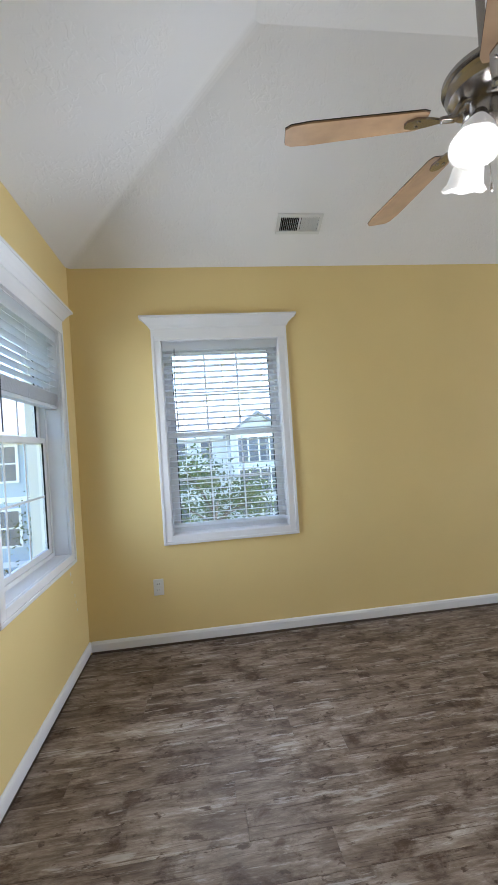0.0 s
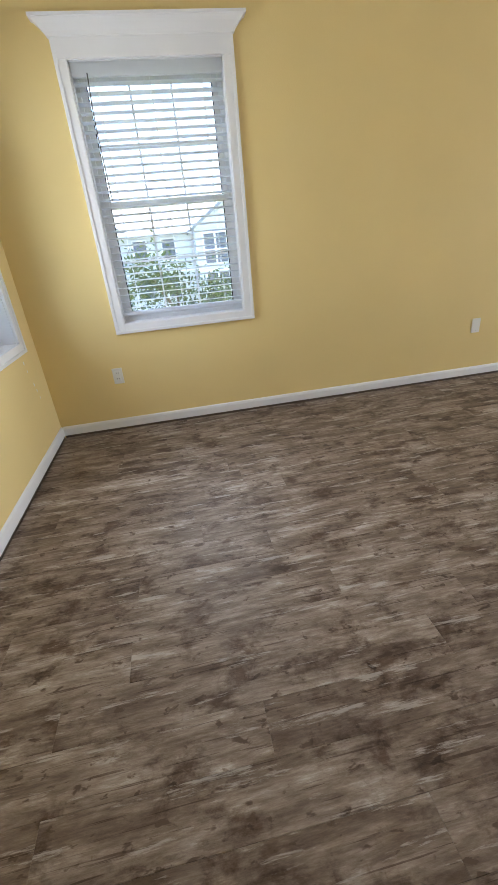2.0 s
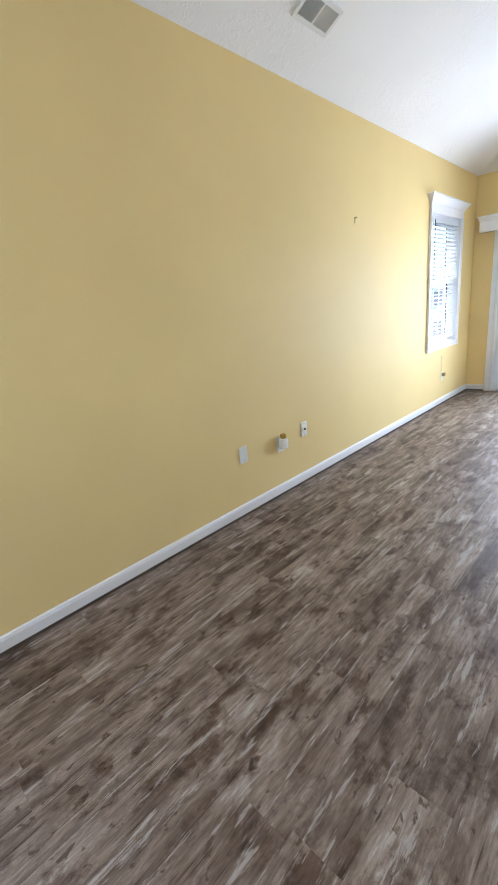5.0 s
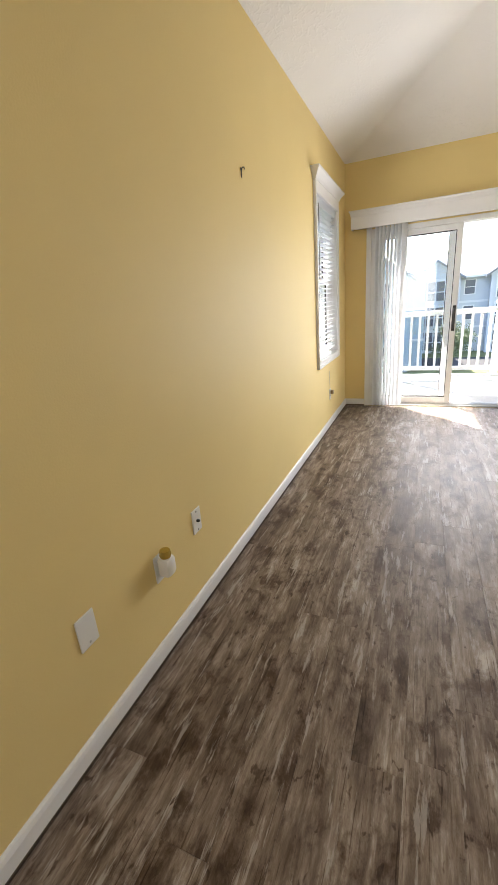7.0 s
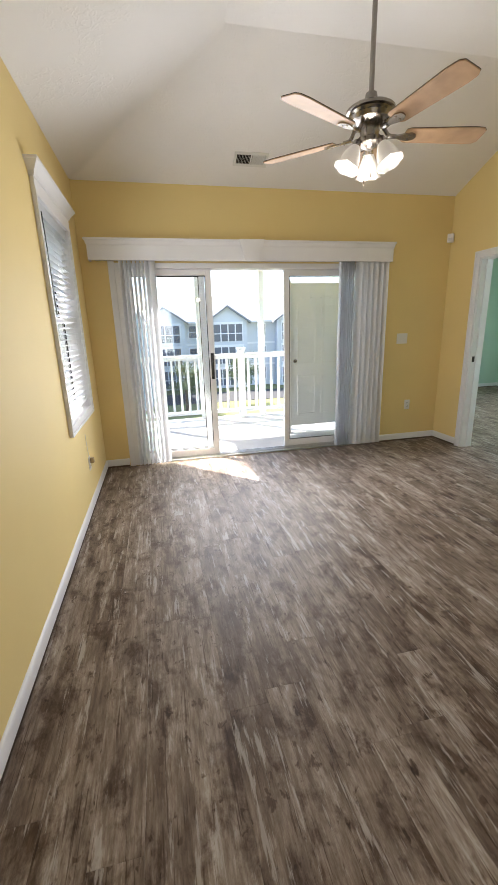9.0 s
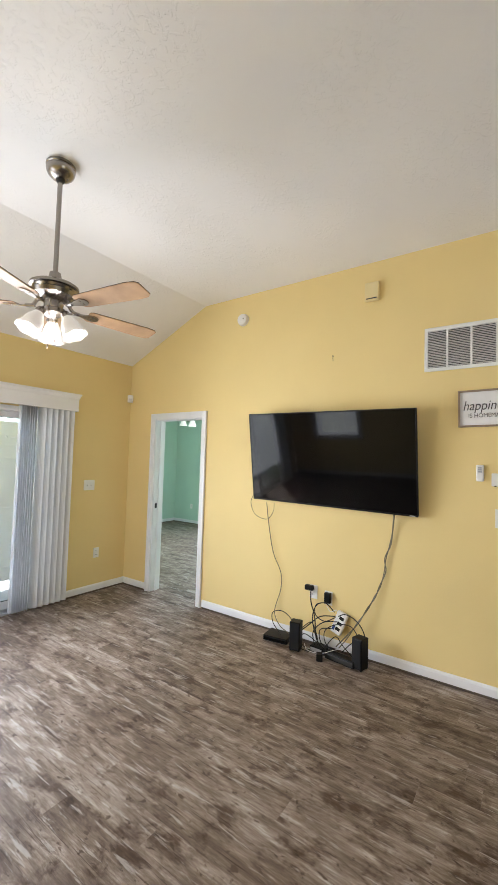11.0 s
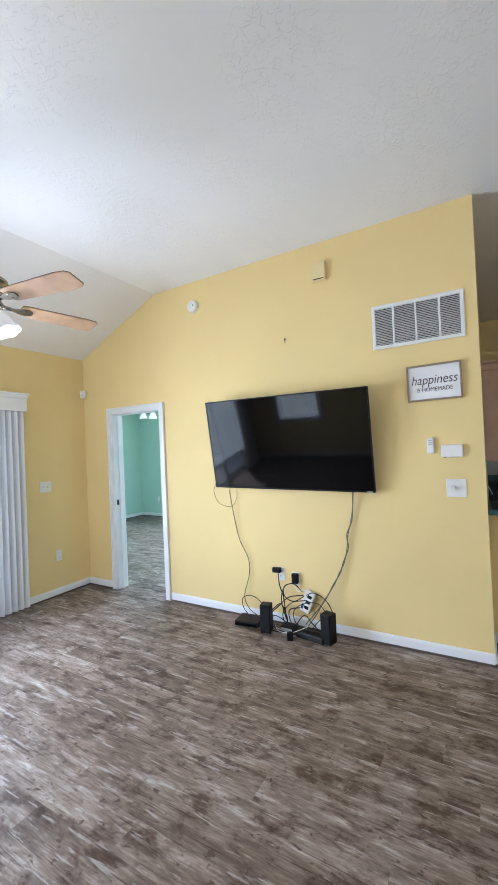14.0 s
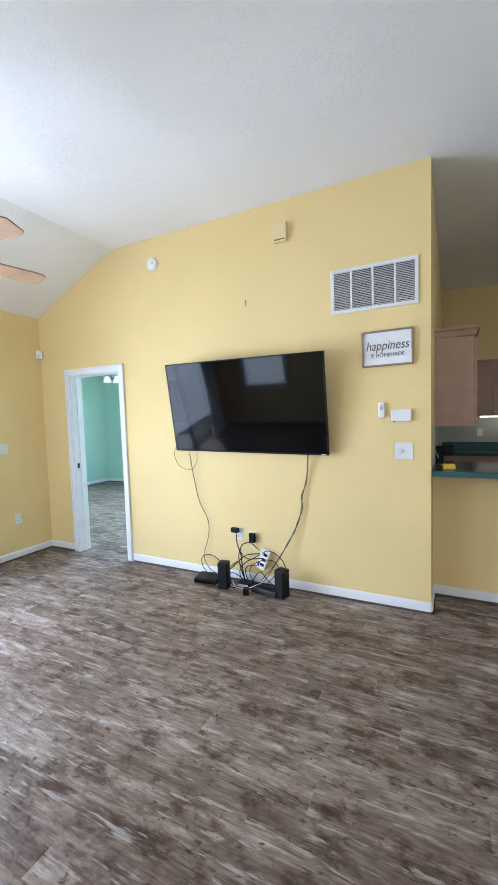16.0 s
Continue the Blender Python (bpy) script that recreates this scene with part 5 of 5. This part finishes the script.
for k in range(5):
    tube(bm, [(0.2 + 0.13 * k, 0.02, 1.815), (0.2 + 0.13 * k, -0.02, 1.80), (0.2 + 0.13 * k, -0.03, 1.825)], 0.006, 6, 4)
part("hook_rail", bm, VINYL, d, "white rail of coat hooks")
bm = bmesh.new()
lathe(bm, [(0.001, 0.055), (0.02, 0.05), (0.026, 0.035), (0.018, 0.02), (0.012, 0.0), (0.001, 0.0)], 20, pose(0.11, 0.03, 1.0, 90, 0, 0))
part("knob", bm, NICKEL, d, "", True)

# ---- outdoors ----
GZ = -6.0
bm = bmesh.new()
bmesh.ops.create_grid(bm, x_segments=40, y_segments=40, size=1500, matrix=Matrix.Translation((0, 0, GZ)))
structure("ground", bm, GRASS, "wide lawn reaching the horizon")
bm = bmesh.new()
lathe(bm, [(0.001, 0.0), (1.0, 0.0)], 48, Matrix.Translation((-3, 30, GZ + 0.03)) @ Matrix.Diagonal((16, 7, 1, 1)))
structure("water", bm, WATER, "still teal pond in the lawn")
structure("road", boxbm((-60, 46, GZ), (60, 53, GZ + 0.04)), mat("asphalt", (0.06, 0.06, 0.06), 0.9, var=0.15, scale=2), "grey asphalt drive before the buildings")
structure("wall_outside", panel(bmesh.new(), "x", -T - 0.02, -T - 0.001, -0.4, L + 0.3, GZ, 3.5, [(c - HALF, c + HALF, WIN_Z0, WIN_Z1) for c in WIN_A]), SIDING, "pale siding on the outer west wall")


def apartment(x, y, w, d, storeys, rz, label, gables, wall_material):
    """A block with hipped main roof and gabled bays; front at local -y."""
    g = empty("apartment_building", pose(x, y, GZ, 0, 0, rz), label, "building", "apartment buildings")
    H = 2.85 * storeys
    part("wall", boxbm((-w / 2, 0, 0), (w / 2, d, H)), wall_material, g)
    bm = bmesh.new()
    e = 0.6
    A = [bm.verts.new(p) for p in ((-w / 2 - e, -e, H), (w / 2 + e, -e, H), (w / 2 + e, d + e, H), (-w / 2 - e, d + e, H))]
    R = [bm.verts.new(p) for p in ((-w / 2 + d / 2, d / 2, H + d * 0.26), (w / 2 - d / 2, d / 2, H + d * 0.26))]
    for q in ((A[0], A[1], R[1], R[0]), (A[1], A[2], R[1]), (A[2], A[3], R[0], R[1]), (A[3], A[0], R[0]), A[::-1]):
        bm.faces.new(q)
    part("roof", bm, ROOF, g)
    part("fascia", boxbm((-w / 2 - e, -e - 0.05, H - 0.22), (w / 2 + e, -e - 0.001, H + 0.02)), VINYL, g)
    for k in range(1, storeys):
        part("belt_course", boxbm((-w / 2 - 0.03, -0.05, 2.85 * k - 0.12), (w / 2 + 0.03, -0.001, 2.85 * k + 0.12)), VINYL, g)
    bayw = 5.0
    for gx in gables:
        bm = bmesh.new()
        prism(bm, [(gx - bayw / 2, 0), (gx + bayw / 2, 0), (gx + bayw / 2, H), (gx, H + 1.7), (gx - bayw / 2, H)], "y", -1.6, 0.0)
        b = part("gabled_bay", bm, wall_material, g)
        for s in (-1, 1):
            bm = bmesh.new()
            prism(bm, [(gx + s * (bayw / 2 + 0.5), H - 0.34), (gx, H + 1.70), (gx, H + 1.95), (gx + s * (bayw / 2 + 0.5), H - 0.09)], "y", -2.1, d / 2)
            part("gable_roof", bm, ROOF, b)
        for k in range(storeys):
            z = 2.85 * k
            o = part("porch", boxbm((gx - 1.9, -1.66, z + 0.35), (gx + 1.9, -1.601, z + 2.45)), PANEW, b, "dark screened porch opening")
            for q in range(5):
                xx = gx - 1.9 + 3.8 * q / 4
                part("porch_post", boxbm((xx - 0.07, -1.74, z + 0.3), (xx + 0.07, -1.661, z + 2.5)), VINYL, o)
            part("porch_rail", boxbm((gx - 1.95, -1.76, z + 1.25), (gx + 1.95, -1.661, z + 1.36)), VINYL, o)
            part("porch_beam", boxbm((gx - 2.0, -1.76, z + 2.45), (gx + 2.0, -1.661, z + 2.75)), VINYL, o)
    xx = -w / 2 + 1.6
    while xx < w / 2 - 1.0:
        if all(abs(xx - gx) > bayw / 2 + 0.9 for gx in gables):
            for k in range(storeys):
                z = 2.85 * k + 0.85
                wn = part("window", boxbm((xx - 0.5, -0.05, z), (xx + 0.5, -0.001, z + 1.5)), PANEW, g)
                bm = bmesh.new()
                for a, b, c, dd in ((-0.62, 0.62, z - 0.1, z), (-0.62, 0.62, z + 1.5, z + 1.62), (-0.62, -0.5, z, z + 1.5), (0.5, 0.62, z, z + 1.5), (-0.5, 0.5, z + 0.72, z + 0.79)):
                    box(bm, (xx + a, -0.09, c), (xx + b, -0.051, dd))
                part("frame", bm, VINYL, wn)
        xx += 2.3
    return g


apartment(-14, 44, 30, 13, 3, 8, "blue-grey three-storey apartment building with grey roof", [11], SIDINGB)
apartment(14, 58, 34, 14, 3, -4, "pale three-storey apartment building with gabled bays", [-12, -4, 5, 13], SIDING)
apartment(-34, 4, 36, 12, 3, 90, "pale three-storey apartment building beyond trees", [-10, 2, 12], SIDING)
apartment(-16, -8, 12, 12, 3, 90, "pale siding apartment building close to the window", [], SIDINGB)


def tree(x, y, h, seed):
    rng = random.Random(seed)
    g = empty("tree", pose(x, y, GZ), "leafy green tree on the lawn", "tree", "trees")
    bm = bmesh.new()
    lathe(bm, [(0.16, 0), (0.11, h * 0.35), (0.05, h * 0.75), (0.001, h * 0.9)], 10)
    tips = []
    for k in range(9):
        a, z = rng.uniform(0, 6.28), h * rng.uniform(0.35, 0.7)
        r = h * rng.uniform(0.16, 0.27)
        e = (r * math.cos(a), r * math.sin(a), z + h * rng.uniform(0.1, 0.25))
        tube(bm, [(0, 0, z), (e[0] * 0.5, e[1] * 0.5, z + (e[2] - z) * 0.6), e], 0.035, 5, 4)
        tips.append(Vector(e))
    tips.append(Vector((0, 0, h * 0.88)))
    part("trunk", bm, BARK, g)
    vs, fs = [], []
    for t in tips:
        for k in range(330):
            p = t + Vector((rng.gauss(0, 1), rng.gauss(0, 1), rng.gauss(0, 0.8))) * h * 0.075
            u = Vector((rng.uniform(-1, 1), rng.uniform(-1, 1), rng.uniform(-1, 1))).normalized()
            w = u.orthogonal().normalized()
            s = rng.uniform(0.05, 0.12)
            i0 = len(vs)
            vs += [p - u * s, p + w * s * 0.5, p + u * s, p - w * s * 0.5]
            fs.append((i0, i0 + 1, i0 + 2, i0 + 3))
    me = bpy.data.meshes.new("crown")
    me.from_pydata(vs, [], fs)
    me.materials.append(LEAF)
    part("crown", me, LEAF, g)


for k, (x, y, h) in enumerate(((-13, 1.2, 7.0), (-15, -4.5, 8.2), (-14, 9.5, 7.2), (-7, 38, 5.5), (3, 41, 4.8), (9, 44, 5), (20, 40, 5.5), (-14, -5.6, 3.3), (-14.2, -7.8, 3.0))):
    tree(x, y, h, k)

# ---- plank floors, last ----
fl = structure("floor", boxbm((-T, -T, -0.3), (KX, L + 0.01, -0.006)), SUBFLOOR, "grey-brown weathered wood-look plank floor")
PW, PL = 0.152, 1.22


def plank_mesh(w, l):
    bm = bmesh.new()
    lo, hi, b = (0.0002, 0.0002), (w - 0.0002, l - 0.0002), 0.0008
    A = [bm.verts.new((x, y, -0.006)) for x, y in ((lo[0], lo[1]), (hi[0], lo[1]), (hi[0], hi[1]), (lo[0], hi[1]))]
    B = [bm.verts.new((v.co.x, v.co.y, -0.0006)) for v in A]
    C = [bm.verts.new((x, y, 0.0)) for x, y in ((lo[0] + b, lo[1] + b), (hi[0] - b, lo[1] + b), (hi[0] - b, hi[1] - b), (lo[0] + b, hi[1] - b))]
    for P, Q in ((A, B), (B, C)):
        for k in range(4):
            bm.faces.new((P[k], P[(k + 1) % 4], Q[(k + 1) % 4], Q[k]))
    bm.faces.new(C)
    return mesh_of("plank", bm, PLANK)


cache = {}


def lay(x0, x1, y0, y1, parent, seed):
    rng = random.Random(seed)
    x = x0
    while x < x1 - 0.005:
        w = min(PW, x1 - x)
        y = y0 - round(rng.uniform(0.0, PL), 2)
        while y < y1 - 0.005:
            a, b = max(y, y0), min(y + PL, y1)
            if b - a > 0.02:
                key = (round(w, 4), round(b - a, 4))
                if key not in cache:
                    cache[key] = plank_mesh(w, b - a)
                o = part("plank", cache[key], PLANK, parent)
                o.location = (x, a, 0)
            y += PL
        x += PW


lay(0.013, W - 0.013, 0.013, L - 0.013, fl, 3)
lay(W - 0.021, 4.31, 0.021, DEND - 0.021, fl, 4)
fb = structure("floor_bedroom", boxbm((W, 5.6, -0.3), (BX, BY, -0.0065)), SUBFLOOR, "grey-brown plank floor of the bedroom")
lay(W - 0.021, 6.3, DOOR[0] + 0.016, DOOR[1] - 0.016, fb, 7)
lay(W + 0.14, 6.3, DOOR[1] - 0.016, BY, fb, 5)
lay(6.3, BX, 8.0, BY, fb, 6)
fk = structure("floor_kitchen", boxbm((4.45, 0, -0.05), (KX, DEND, 0.0)), mat("kitchen_floor_vinyl", (0.2, 0.16, 0.13), 0.5, var=0.2, scale=5), "plain brown kitchen floor")
